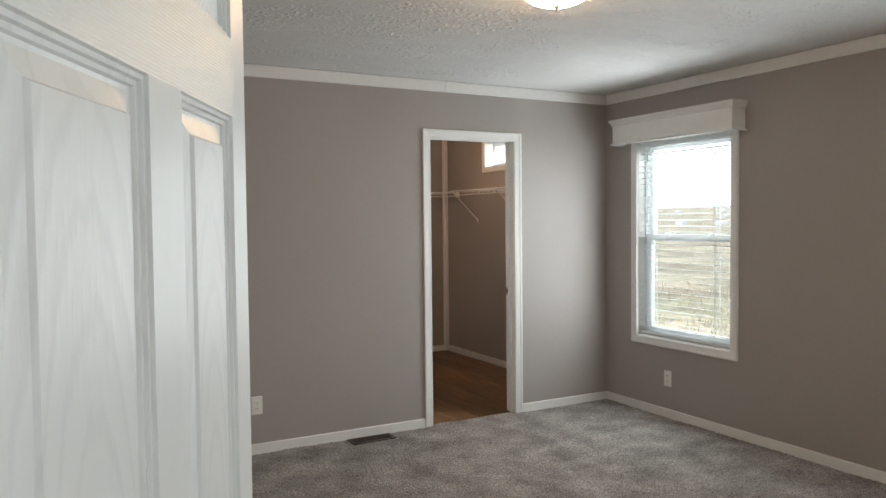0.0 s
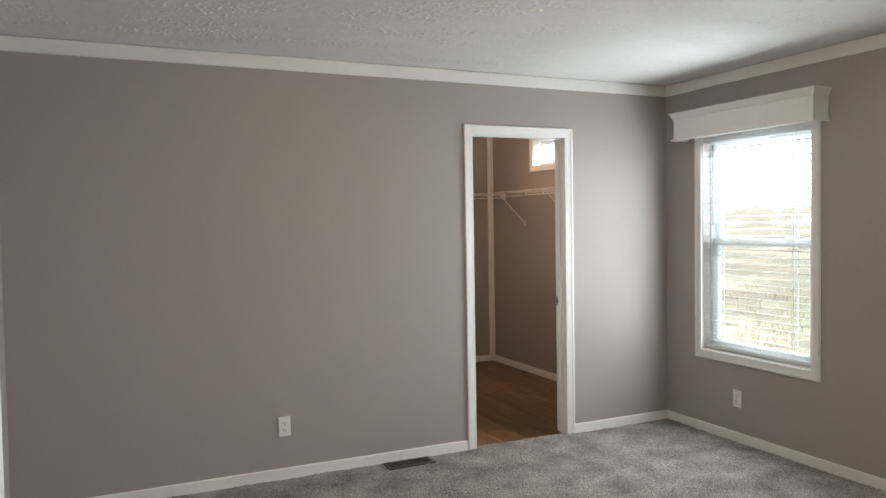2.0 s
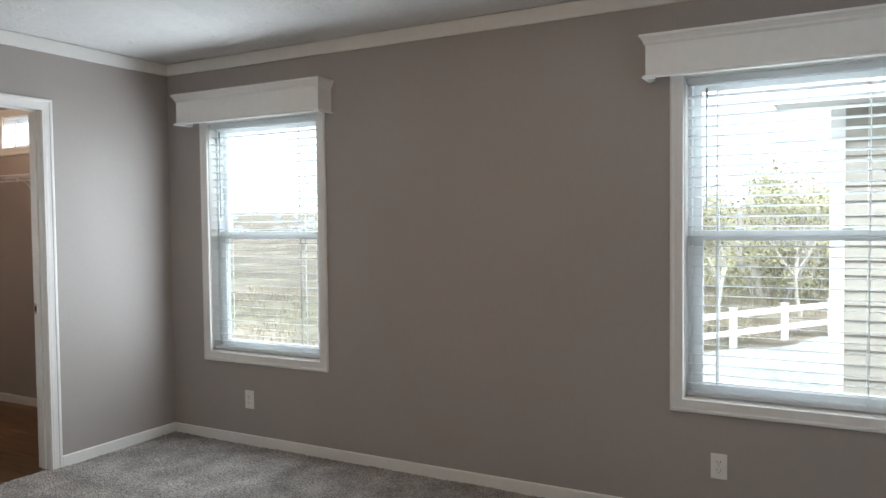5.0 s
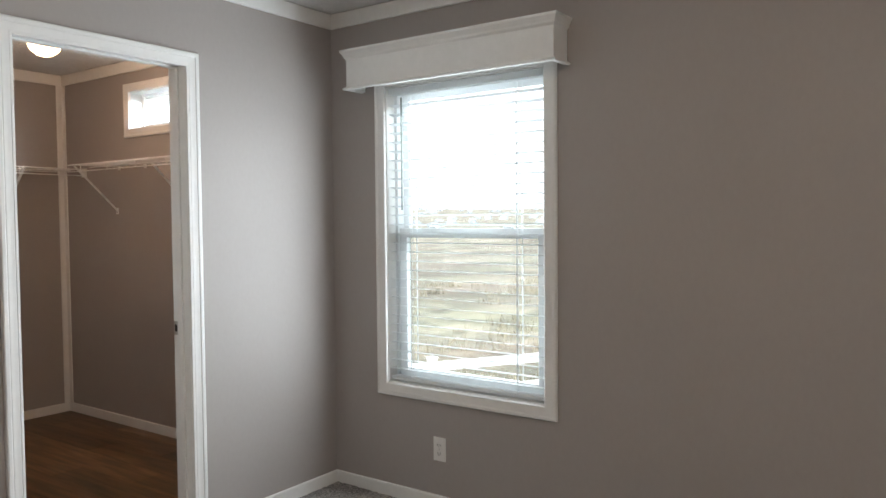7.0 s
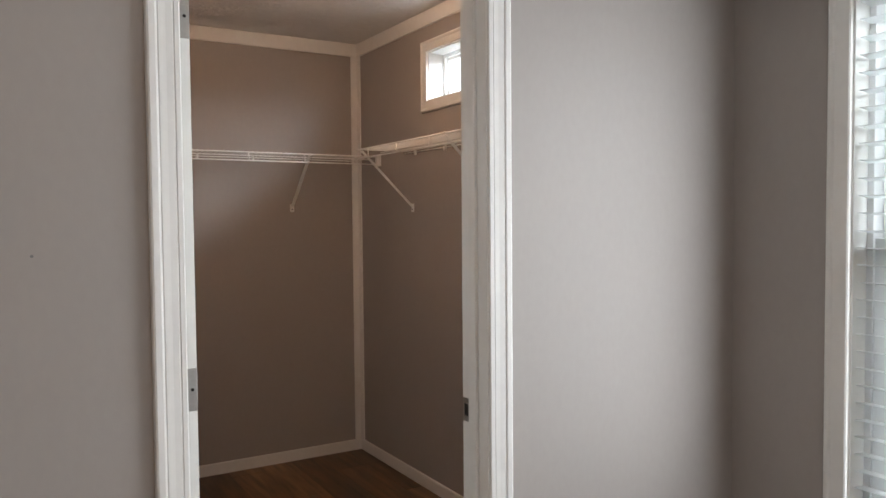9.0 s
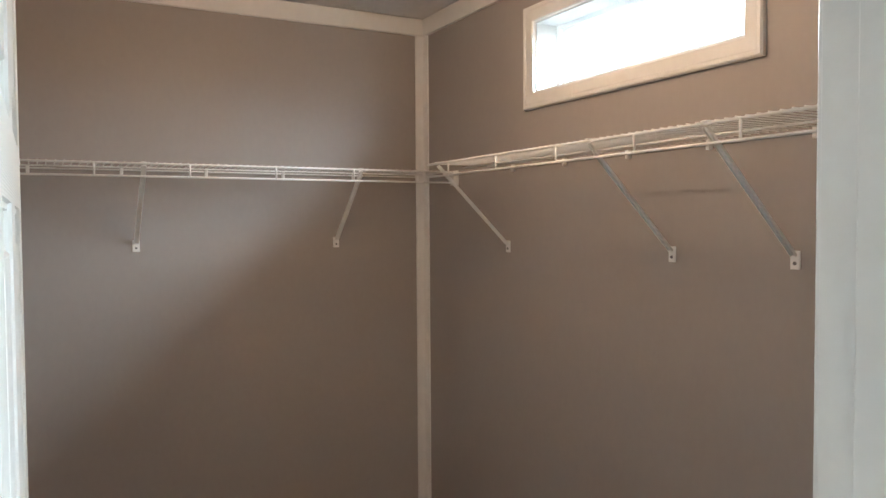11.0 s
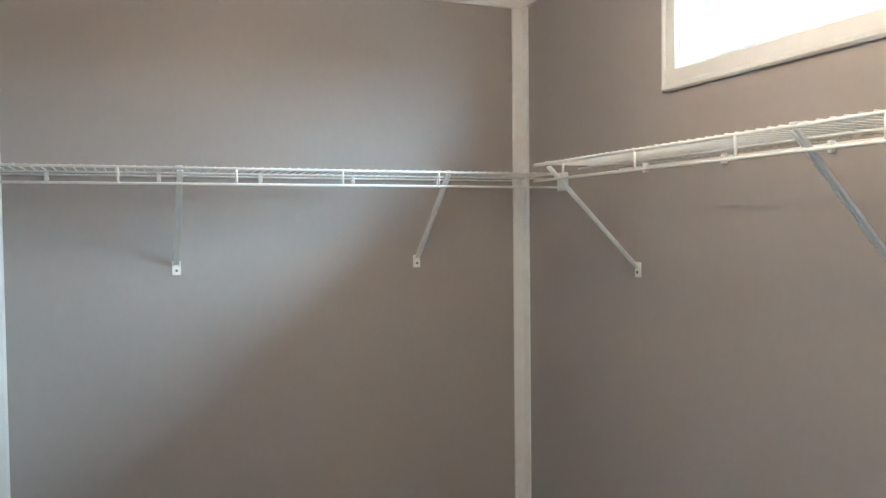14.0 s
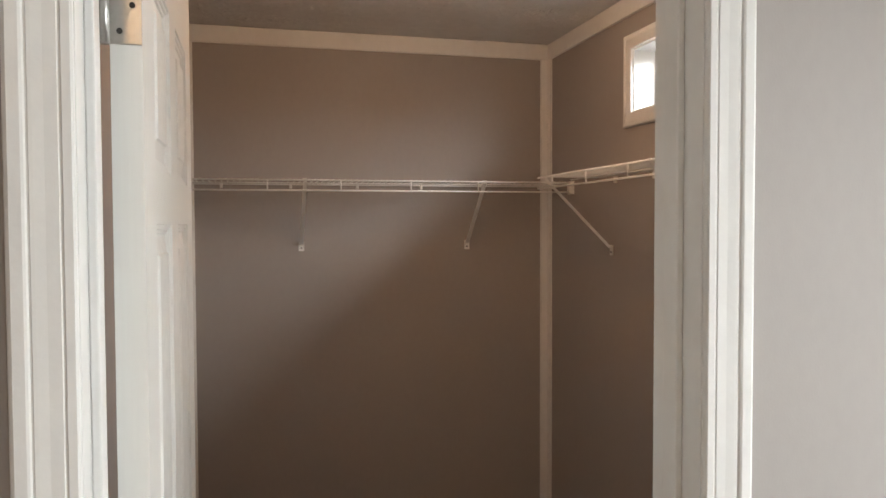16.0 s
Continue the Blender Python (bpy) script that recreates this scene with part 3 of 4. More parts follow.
def blind(hole, label):
    u0, u1, z0, z1 = hole
    b = thing("window_blind", label, "blind", pose(XE + 0.032, (u0 + u1) / 2, z0), group="slatted window blinds")
    h = (u1 - u0) / 2 - 0.012
    top = z1 - z0
    part("headrail", box(bmesh.new(), -0.024, 0.024, -h, h, top - 0.040, top - 0.009, 0.002), M_SLAT, b)
    part("bottom_rail", box(bmesh.new(), -0.024, 0.024, -h, h, 0.016, 0.034, 0.004), M_SLAT, b)
    bm = bmesh.new()
    pts = [(-0.0245, -0.0010), (-0.012, 0.0), (0, 0.0004), (0.012, 0.0), (0.0245, -0.0010), (0.0245, 0.0006), (0.012, 0.0016), (0, 0.0020), (-0.012, 0.0016), (-0.0245, 0.0006)]
    extrude_profile(bm, pts, (0, -h, 0), (0, h, 0), (1, 0, 0), (0, 0, 1))
    slat = mesh_of("slat", bm, M_SLAT)
    pitch = 0.0445
    k = int((top - 0.085) / pitch)
    rnd = random.Random(round(u0 * 100))
    for i in range(k):
        part("slat", slat, None, b, at=pose(0, 0, 0.034 + pitch * (i + 0.75), rnd.uniform(-0.12, 0.12), 7 + rnd.uniform(-1.2, 1.2), 0))
    for u in (-h + 0.13, h - 0.13):
        bm = bmesh.new()
        for x in (-0.0255, 0.0255):
            box(bm, x - 0.0006, x + 0.0006, u - 0.0025, u + 0.0025, 0.03, top - 0.05)
        rod(bm, (0, u + 0.008, 0.03), (0, u + 0.008, top - 0.05), 0.0012, 6)
        part("ladder_cord", bm, M_CORD, b)
    bm = rod(bmesh.new(), (-0.030, h - 0.085, top - 0.60), (-0.030, h - 0.085, top - 0.06), 0.0042, 6)
    part("tilt_wand", bm, M_WAND, b, "smoky clear plastic wand")
    return b


def valance(u0, u1, label):
    """A boxed wooden valance fixed to the wall; u0 and u1 are the box ends."""
    v = thing("window_valance", label, "valance", pose(XE, (u0 + u1) / 2, 2.010), group="boxed window valances")
    h, d, t = (u1 - u0) / 2, 0.122, 0.016
    part("front_board", box(bmesh.new(), -d, -d + t, -h, h, 0.0, 0.165, 0.0015), M_TRIM, v)
    for s in (-1, 1):
        a, b = sorted((s * h, s * (h - t)))
        part("end_board", box(bmesh.new(), -d + t, 0, a, b, 0.0, 0.165, 0.0015), M_TRIM, v)
    part("top_board", box(bmesh.new(), -d - 0.024, 0, -h - 0.024, h + 0.024, 0.176, 0.188, 0.002), M_TRIM, v)
    cove = [(0, 0.140), (0.004, 0.146), (0.008, 0.150), (0.010, 0.158), (0.018, 0.172), (0.021, 0.176), (0, 0.176)]
    foot = [(0, -0.003), (0.012, -0.003), (0.014, 0.002), (0.010, 0.007), (0.003, 0.011), (0, 0.013)]
    for nm, prof in (("crown_moulding", cove), ("foot_moulding", foot)):
        bm = bmesh.new()
        path = [((0, -h), (0, -1)), ((-d, -h), (-1, -1)), ((-d, h), (-1, 1)), ((0, h), (0, 1))]
        rings = [[bm.verts.new((x + nx * o, y + ny * o, z)) for o, z in prof] for (x, y), (nx, ny) in path]
        k = len(prof)
        for a, b in zip(rings, rings[1:]):
            for i in range(k):
                bm.faces.new((a[i], a[(i + 1) % k], b[(i + 1) % k], b[i]))
        bm.faces.new(rings[0][::-1])
        bm.faces.new(rings[-1])
        bmesh.ops.recalc_face_normals(bm, faces=bm.faces)
        part(nm, bm, M_TRIM, v)
    return v


sash_window("window_1", W1, "white single-hung window beside the closet wall")
sash_window("window_2", W2, "white single-hung window overlooking fence and trees")
blind(W1, "white two-inch slat blind lowered, slats open, field view")
blind(W2, "white two-inch slat blind lowered, slats open, fence view")
valance(3.115, 4.237, "white boxed wooden valance with cove top above window")
valance(0.174, 1.296, "white boxed wooden valance with cove top above window")

w3 = thing("window_3", "small high white transom window of the closet", "window", kind="structure")
casing_frame(w3, W3[0], W3[1], W3[2], W3[3], lambda u, d, z: (XE - d, u, z), [(p[0] * 0.92, p[1]) for p in WCASE], ("left", "right", "top", "bottom"))
liner = bmesh.new()
box(liner, XE, XE + 0.085, W3[0], W3[0] + 0.006, W3[2], W3[3])
box(liner, XE, XE + 0.085, W3[1] - 0.006, W3[1], W3[2], W3[3])
box(liner, XE, XE + 0.085, W3[0] + 0.006, W3[1] - 0.006, W3[2], W3[2] + 0.006)
box(liner, XE, XE + 0.085, W3[0] + 0.006, W3[1] - 0.006, W3[3] - 0.006, W3[3])
part("jamb_liner", liner, M_VINYL, w3)
sash3 = part("frame", ring_frame(bmesh.new(), W3[0] + 0.001, W3[1] - 0.001, W3[2] + 0.001, W3[3] - 0.001, 0.022, XE + 0.085, XE + WT), M_VINYL, w3)
part("inner_frame", ring_frame(bmesh.new(), W3[0] + 0.022, W3[1] - 0.022, W3[2] + 0.022, W3[3] - 0.022, 0.016, XE + 0.098, XE + 0.128), M_VINYL, w3)
pane(sash3, W3[0] + 0.038, W3[1] - 0.038, W3[2] + 0.038, W3[3] - 0.038, XE + 0.112)


# ---- outlets, register, lamps ----
def outlet(m, label):
    o = thing("wall_outlet", label, "outlet", m, group="wall outlets")
    part("cover_plate", box(bmesh.new(), -0.035, 0.035, 0.0, 0.006, -0.057, 0.057, 0.0025), M_PLATE, o)
    for z in (-0.0195, 0.0195):
        face = part("socket_face", box(bmesh.new(), -0.0165, 0.0165, 0.0055, 0.0085, z - 0.0135, z + 0.0135, 0.003), M_PLATE, o)
        bm = bmesh.new()
        box(bm, -0.0085, -0.0060, 0.0080, 0.0090, z - 0.002, z + 0.007)
        box(bm, 0.0060, 0.0085, 0.0080, 0.0090, z - 0.002, z + 0.007)
        rod(bm, (0, 0.0080, z - 0.007), (0, 0.0090, z - 0.007), 0.0026, 8)
        part("slots", bm, M_DARK, face)
    part("screw", rod(bmesh.new(), (0, 0.0055, 0), (0, 0.0072, 0), 0.003, 10), M_STEEL, o)


outlet(pose(1.067, YC, 0.308, 0, 0, 180), "white duplex outlet low on the closet wall")
outlet(pose(XE, 3.782, 0.288, 0, 0, 90), "white duplex outlet below a window")
outlet(pose(XE, 1.000, 0.282, 0, 0, 90), "white duplex outlet below a window")

nail = thing("wall_nail", "small dark nail stuck in the greige wall", "nail", pose(2.055, YC, 1.335))
part("shank", rod(bmesh.new(), (0, 0.010, 0), (0, -0.004, 0), 0.0012, 8), M_SCREW, nail)
part("head", rod(bmesh.new(), (0, -0.004, 0), (0, -0.0055, 0), 0.0028, 10), M_SCREW, nail)

reg = thing("floor_register", "brown metal floor register set in the carpet", "floor vent", pose(1.805, 4.362, 0.008))
part("well", box(bmesh.new(), -0.135, 0.135, -0.045, 0.045, -0.020, -0.003), M_DARK, reg)
bm = bmesh.new()
box(bm, -0.150, 0.150, -0.062, -0.045, -0.004, 0.005, 0.002)
box(bm, -0.150, 0.150, 0.045, 0.062, -0.004, 0.005, 0.002)
box(bm, -0.150, -0.133, -0.046, 0.046, -0.004, 0.0048, 0.002)
box(bm, 0.133, 0.150, -0.046, 0.046, -0.004, 0.0048, 0.002)
part("frame", bm, M_BRONZE, reg)
slat = mesh_of("slat", box(bmesh.new(), -0.0016, 0.0016, -0.046, 0.046, -0.004, 0.003), M_BRONZE)
for i in range(24):
    part("slat", slat, None, reg, at=pose(-0.127 + i * 0.254 / 23, 0, 0))
part("centre_bar", box(bmesh.new(), -0.134, 0.134, -0.003, 0.003, -0.003, 0.0042), M_BRONZE, reg)

lamp = thing("ceiling_light", "lit frosted glass dome ceiling light with finial", "ceiling light", pose(1.76, 2.27, ZC))
part("base_pan", lathe(bmesh.new(), [(0.150, 0.0), (0.152, -0.012), (0.146, -0.022), (0.02, -0.024)]), M_TRIM, lamp)
part("glass_dome", lathe(bmesh.new(), [(0.146, -0.018), (0.150, -0.026), (0.147, -0.042), (0.133, -0.066), (0.108, -0.086), (0.074, -0.100), (0.038, -0.107), (0.006, -0.109)]), M_BEDLAMP, lamp)
part("finial", lathe(bmesh.new(), [(0.012, -0.106), (0.014, -0.112), (0.008, -0.117), (0.009, -0.122), (0.004, -0.130), (0.001, -0.131)], 16), M_STEEL, lamp, "small nickel finial")

lamp2 = thing("ceiling_light", "lit round glass globe light on closet ceiling", "ceiling light", pose(3.05, 5.68, ZC))
part("base_pan", lathe(bmesh.new(), [(0.085, 0.0), (0.086, -0.010), (0.078, -0.022), (0.05, -0.026)]), M_TRIM, lamp2)
part("glass_globe", lathe(bmesh.new(), [(0.060, -0.016)] + [(0.084 * math.sin(a), -0.110 - 0.084 * math.cos(a)) for a in [math.pi - 0.65 - i * (math.pi - 0.67) / 16 for i in range(17)]]), M_CLOLAMP, lamp2)


# ---- wire shelves ----
def wire_shelf(name_label, m, length, uprights, braces, clips, end_blocks, drop=0.0):
    """Runs along local x; the wall is at y = 0, the front at y = -0.290; z = 0 is the deck."""
    s = thing("wire_shelf", name_label, "wire shelf", m, group="closet wire shelves")
    d = 0.290
    for nm, y, z, r in (("front_top_rail", -d, 0.0, 0.0036), ("front_lower_rail", -d, -0.0425, 0.0036), ("middle_rail", -d * 0.5, -0.005, 0.003), ("back_rail", -0.006, -0.005, 0.003)):
        part(nm, rod(bmesh.new(), (0, y, z), (length, y, z), r, 8), M_WIRE, s)
    wire = mesh_of("wire", rod(bmesh.new(), (0, -0.003, 0), (0, -d - 0.004, 0), 0.0018, 6), M_WIRE)
    n = int(length / 0.0254)
    for i in range(n):
        part("wire", wire, None, s, at=pose(0.012 + i * (length - 0.024) / (n - 1), 0, 0.0042))
    for x in uprights:
        part("upright", rod(bmesh.new(), (x, -d, 0.0), (x, -d, -0.0425), 0.0034, 8), M_WIRE, s)
    for x in braces:
        bm = bmesh.new()
        a, b = Vector((x, -d + 0.002, -0.006)), Vector((x, -0.006, -0.272 - drop))
        n0 = Vector((0, (b - a).z, -(b - a).y)).normalized()
        bar = [(-0.008, -0.001), (0.008, -0.001), (0.008, 0.006), (0.006, 0.006), (0.006, 0.001), (-0.006, 0.001), (-0.006, 0.006), (-0.008, 0.006)]
        extrude_profile(bm, bar, a, b, (1, 0, 0), n0)
        br = part("brace", bm, M_WIRE, s, "white steel diagonal brace")
        bm = box(bmesh.new(), x - 0.0125, x + 0.0125, -0.004, 0, -0.305 - drop, -0.262 - drop, 0.001)
        part("foot_plate", bm, M_WIRE, br)
        part("screw", rod(bmesh.new(), (x, -0.003, -0.291 - drop), (x, -0.0062, -0.291 - drop), 0.0042, 10), M_SCREW, br, "grey zinc screw head")
        part("hook", box(bmesh.new(), x - 0.008, x + 0.008, -d - 0.006, -d + 0.018, 0.002, 0.0065, 0.001), M_WIRE, br)
    for x in clips:
        part("wall_clip", box(bmesh.new(), x - 0.006, x + 0.006, -0.014, 0, -0.022, 0.004, 0.002), M_WIRE, s)
    for x, sx in end_blocks:
        bm = bmesh.new()
        a, b = sorted((x, x + sx * 0.008))
        box(bm, a, b, -d - 0.014, -d + 0.046, -0.052, 0.008, 0.002)
        a, b = sorted((x, x + sx * 0.026))
        box(bm, a, b, -d - 0.012, -d + 0.012, -0.049, 0.006, 0.003)
        part("end_bracket", bm, M_PLATE, s, "white plastic end bracket")
    return s


wire_shelf("white coated wire shelf along the closet's far wall", pose(XL, YF, 1.742), XE - XL - 0.002, [2.540 - XL + 0.3005 * i for i in range(5)], [2.693 - XL, 3.472 - XL], [0.16 + 0.3 * i for i in range(6)], [(0.0, 1), (XE - XL, -1)])
ROOT = pose(XE, 6.518, 1.742, 0, 0, -90)
wire_shelf("white coated wire shelf below the transom window", ROOT, 6.518 - YB - 0.002, [0.152 + 0.3015 * i for i in range(7) if 0.152 + 0.3015 * i < 1.93], [6.518 - 6.439, 6.518 - 5.628, 6.518 - 5.250], [0.12 + 0.3 * i for i in range(7)], [(6.518 - YB, -1)], 0.009)

# ---- outside ----
def ground_mat():
    """Dry tan grass with olive and brown patches."""
    m = mat("dry_grass_ground", (0.185, 0.155, 0.112), 0.95, grain=0.4, scale=1.6, detail=8, wear=0.25, wscale=0.2, bump=0.05, bscale=3)
    n, l = m.node_tree.nodes, m.node_tree.links
    b = n["Principled BSDF"]
    out = b.inputs["Base Color"].links[0].from_socket
    for scale, low, high, tint in ((0.16, 0.45, 0.60, (0.62, 0.66, 0.56, 1)), (0.07, 0.46, 0.60, (0.66, 0.58, 0.54, 1)), (0.9, 0.52, 0.66, (0.55, 0.56, 0.50, 1))):
        t, r, x = n.new("ShaderNodeTexNoise"), n.new("ShaderNodeMapRange"), n.new("ShaderNodeMixRGB")
        t.inputs["Scale"].default_value, t.inputs["Detail"].default_value = scale, 5.0
        l.new(n["Mapping"].outputs[0], t.inputs["Vector"])
        r.inputs["From Min"].default_value, r.inputs["From Max"].default_value = low, high
        l.new(t.outputs[0], r.inputs[0])
        x.blend_type = "MULTIPLY"
        x.inputs["Color2"].default_value = tint
        l.new(r.outputs[0], x.inputs["Fac"])
        l.new(out, x.inputs["Color1"])
        out = x.outputs[0]
    l.new(out, b.inputs["Base Color"])
    return m


M_GROUND = ground_mat()
M_GRAVEL = mat("pale_gravel", (0.27, 0.262, 0.25), 0.95, grain=0.35, scale=9, detail=8, wear=0.15, wscale=0.6, bump=0.02, bscale=30)
M_FENCE = mat("white_vinyl_fence", (0.78, 0.78, 0.77), 0.4, wear=0.05, wscale=2)
M_SIDING = mat("beige_vinyl_siding", (0.36, 0.335, 0.29), 0.55, grain=0.03, scale=15, wear=0.05, wscale=1)
M_BARK = mat("pale_bark", (0.40, 0.375, 0.33), 0.9, grain=0.3, scale=12, stretch=(1, 1, 0.3))
M_LEAF = mat("spring_leaves", (0.29, 0.27, 0.16), 0.8, grain=0.45, scale=0.9, wear=0.35, wscale=0.25)
M_SCRUB = mat("olive_scrub", (0.25, 0.215, 0.15), 0.9, grain=0.4, scale=0.8)
M_FAR = mat("far_building_walls", (0.34, 0.35, 0.36), 0.8, grain=0.3, scale=0.05)
M_ROOFING = mat("grey_roofing", (0.16, 0.15, 0.15), 0.85, grain=0.2, scale=20)
M_FARROOF = mat("far_roofs", (0.22, 0.23, 0.25), 0.8)
GZ = -1.70


def terrain(x, y):
    r = math.hypot(x - 3, y - 4)
    bump = 0.05 * noise.noise(Vector((x * 0.3, y * 0.3, 0))) if r > 8 else 0
    if r < 25:
        return GZ + bump
    if r < 140:
        return GZ - 3.5 * ((r - 25) / 115) + 0.4 * noise.noise(Vector((x * 0.02, y * 0.02, 5)))
    if r < 900:
        return GZ - 3.5 + 18 * ((r - 140) / 760) ** 1.4 + 1.5 * noise.noise(Vector((x * 0.006, y * 0.006, 7)))
    return 12.8 - 20 * min(1, (r - 900) / 2100)


bm = bmesh.new()
radii = [0.0, 3, 6, 9, 12, 15, 18, 22, 26, 32, 40, 52, 68, 90, 115, 140, 180, 240, 320, 420, 560, 720, 900, 1150, 1450, 1800, 2300, 3000, 4200]
rings = []
for r in radii[1:]:
    rings.append([bm.verts.new((3 + r * math.cos(2 * math.pi * i / 160), 4 + r * math.sin(2 * math.pi * i / 160), terrain(3 + r * math.cos(2 * math.pi * i / 160), 4 + r * math.sin(2 * math.pi * i / 160)))) for i in range(160)])
mid = bm.verts.new((3, 4, GZ))
for i in range(160):
    bm.faces.new((mid, rings[0][i], rings[0][(i + 1) % 160]))
for a, b in zip(rings, rings[1:]):
    for i in range(160):
        bm.faces.new((a[i], b[i], b[(i + 1) % 160], a[(i + 1) % 160])).smooth = True
structure("ground", bm, M_GROUND, "dry tan grass ground rising to far hills", "ground")

bm = bmesh.new()
FA, FD = Vector((20.81, 2.065, 0)), Vector((-0.850, 0.527, 0)).normalized()
FN = Vector((-FD.y, FD.x, 0))
side = [FA + FD * s + (FN * (0.5 + 0.25 * math.sin(s * 1.7))) for s in [-8 + 0.7 * i for i in range(40)]]
pad = [bm.verts.new((p.x, p.y, GZ + 0.07)) for p in side] + [bm.verts.new((4.3, side[-1].y, GZ + 0.07)), bm.verts.new((4.3, -8, GZ + 0.07)), bm.verts.new((side[0].x, -8, GZ + 0.07))]
bm.faces.new(pad)
bmesh.ops.recalc_face_normals(bm, faces=bm.faces)
structure("gravel_yard", bm, M_GRAVEL, "pale gravel yard between house and fence", "gravel")

fence = thing("fence", "white two-rail vinyl ranch fence along the yard", "fence", pose(0, 0, GZ))
ANG = math.degrees(math.atan2(FD.y, FD.x))
post = bmesh.new()
box(post, -0.063, 0.063, -0.063, 0.063, -0.2, 0.93, 0.006)
box(post, -0.075, 0.075, -0.075, 0.075, 0.93, 0.955, 0.006)
post = mesh_of("post", post, M_FENCE)
STOPS = [-7.4, -5.55, -3.7, -1.87, 0.0, 1.87, 3.74, 5.9, 8.05, 10.2, 12.35, 14.5, 16.6]
for s in STOPS:
    p = FA + FD * s
    part("post", post, None, fence, at=pose(p.x, p.y, 0, 0, 0, ANG))
for a, b in zip(STOPS, STOPS[1:]):
    p = FA + FD * a
    for z in (0.36, 0.80):
        bm = box(bmesh.new(), 0.05, b - a - 0.05, -0.02, 0.02, z - 0.07, z + 0.07, 0.005)
        part("rail", bm, M_FENCE, fence, at=pose(p.x, p.y, 0, 0, 0, ANG))

# the neighbouring wing with lap siding
wing = thing("house_wing", "beige lap-sided wing with white corner board and eave", "house", pose(7.0, 0.66, GZ))
part("wall", box(bmesh.new(), 0.012, 3.0, -7.0, -0.012, 0.0, 3.94), M_SIDING, wing)
for i in range(33):
    z = 0.1 + i * 0.115
    bm = bmesh.new()
    extrude_profile(bm, [(0, 0), (0.020, 0), (0.024, 0.006), (0.004, 0.113), (0, 0.113)], (0.012, -7.0, z), (0.012, -0.10, z), (-1, 0, 0), (0, 0, 1))
    part("siding_board", bm, M_SIDING, wing)
part("corner_board", box(bmesh.new(), -0.016, 0.10, -0.10, 0.004, 0.05, 3.935, 0.003), M_FENCE, wing)
part("soffit", box(bmesh.new(), -0.40, 3.3, -7.2, 0.0, 3.94, 3.97), M_FENCE, wing)
part("soffit_return", box(bmesh.new(), -0.40, 0.05, 0.0, 0.36, 3.94, 3.97), M_FENCE, wing)
part("fascia", box(bmesh.new(), -0.42, -0.40, -7.2, 0.38, 3.93, 4.10, 0.003), M_FENCE, wing)
part("end_fascia", box(bmesh.new(), -0.40, 0.05, 0.36, 0.38, 3.93, 4.10, 0.003), M_FENCE, wing)
part("roof", extrude_profile(bmesh.new(), [(-0.45, 4.10), (3.3, 4.95), (3.3, 5.03), (-0.45, 4.16)], (0, -7.2, 0), (0, 0.06, 0), (1, 0, 0), (0, 0, 1)), M_ROOFING, wing)


def branch(bm, leaves, rnd, p, d, length, r, depth):
    q = p
    steps = 3
    for i in range(steps):
        d = (d + Vector((rnd.uniform(-0.2, 0.2), rnd.uniform(-0.2, 0.2), rnd.uniform(-0.05, 0.15)))).normalized()
        n = q + d * length / steps
        a, b = q, n
        ra, rb = r * (1 - 0.25 * i / steps), r * (1 - 0.25 * (i + 1) / steps)
        t = (b - a).to_track_quat("Z", "Y")
        seg = 6 if depth > 2 else 4
        rr = [[bm.verts.new(c + t @ Vector((rad * math.cos(2 * math.pi * k / seg), rad * math.sin(2 * math.pi * k / seg), 0))) for k in range(seg)] for c, rad in ((a, ra), (b, rb))]
        for k in range(seg):
            bm.faces.new((rr[0][k], rr[0][(k + 1) % seg], rr[1][(k + 1) % seg], rr[1][k]))
        q = n
        if depth > 0 and i > 0:
            for _ in range(2 if depth > 1 else 3):
                e = (d + Vector((rnd.uniform(-1, 1), rnd.uniform(-1, 1), rnd.uniform(-0.2, 0.7))) * 0.8).normalized()
                branch(bm, leaves, rnd, q, e, length * rnd.uniform(0.5, 0.72), rb * 0.58, depth - 1)
    if depth <= 1:
        for _ in range(5):
            leaves.append(q + Vector((rnd.gauss(0, 0.22), rnd.gauss(0, 0.22), rnd.gauss(0, 0.2))))


def tree(x, y, height, seed, label, leafy):
    rnd = random.Random(seed)
    t = thing("tree", label, "tree", pose(x, y, terrain(x, y) - 0.1), group="trees beyond the fence")
    bm, leaves = bmesh.new(), []
    branch(bm, leaves, rnd, Vector((0, 0, 0)), Vector((rnd.uniform(-0.15, 0.15), rnd.uniform(-0.15, 0.15), 1)), height * 0.42, height * 0.013, 4)
    part("trunk", bm, M_BARK, t)
    verts, faces = [], []
    for c in leaves:
        if rnd.random() > leafy * 0.28:
            continue
        for _ in range(3):
            o = c + Vector((rnd.gauss(0, 0.1), rnd.gauss(0, 0.1), rnd.gauss(0, 0.1)))
            u = Vector((rnd.uniform(-1, 1), rnd.uniform(-1, 1), rnd.uniform(-1, 1))).normalized() * rnd.uniform(0.04, 0.09)
            v = u.orthogonal().normalized() * rnd.uniform(0.03, 0.06)
            k = len(verts)
            verts += [o - u, o + v, o + u, o - v]
            faces.append((k, k + 1, k + 2, k + 3))
    me = bpy.data.meshes.new("crown")
    me.from_pydata([tuple(v) for v in verts], [], faces)
    me.materials.append(M_LEAF)
    part("crown", me, None, t)


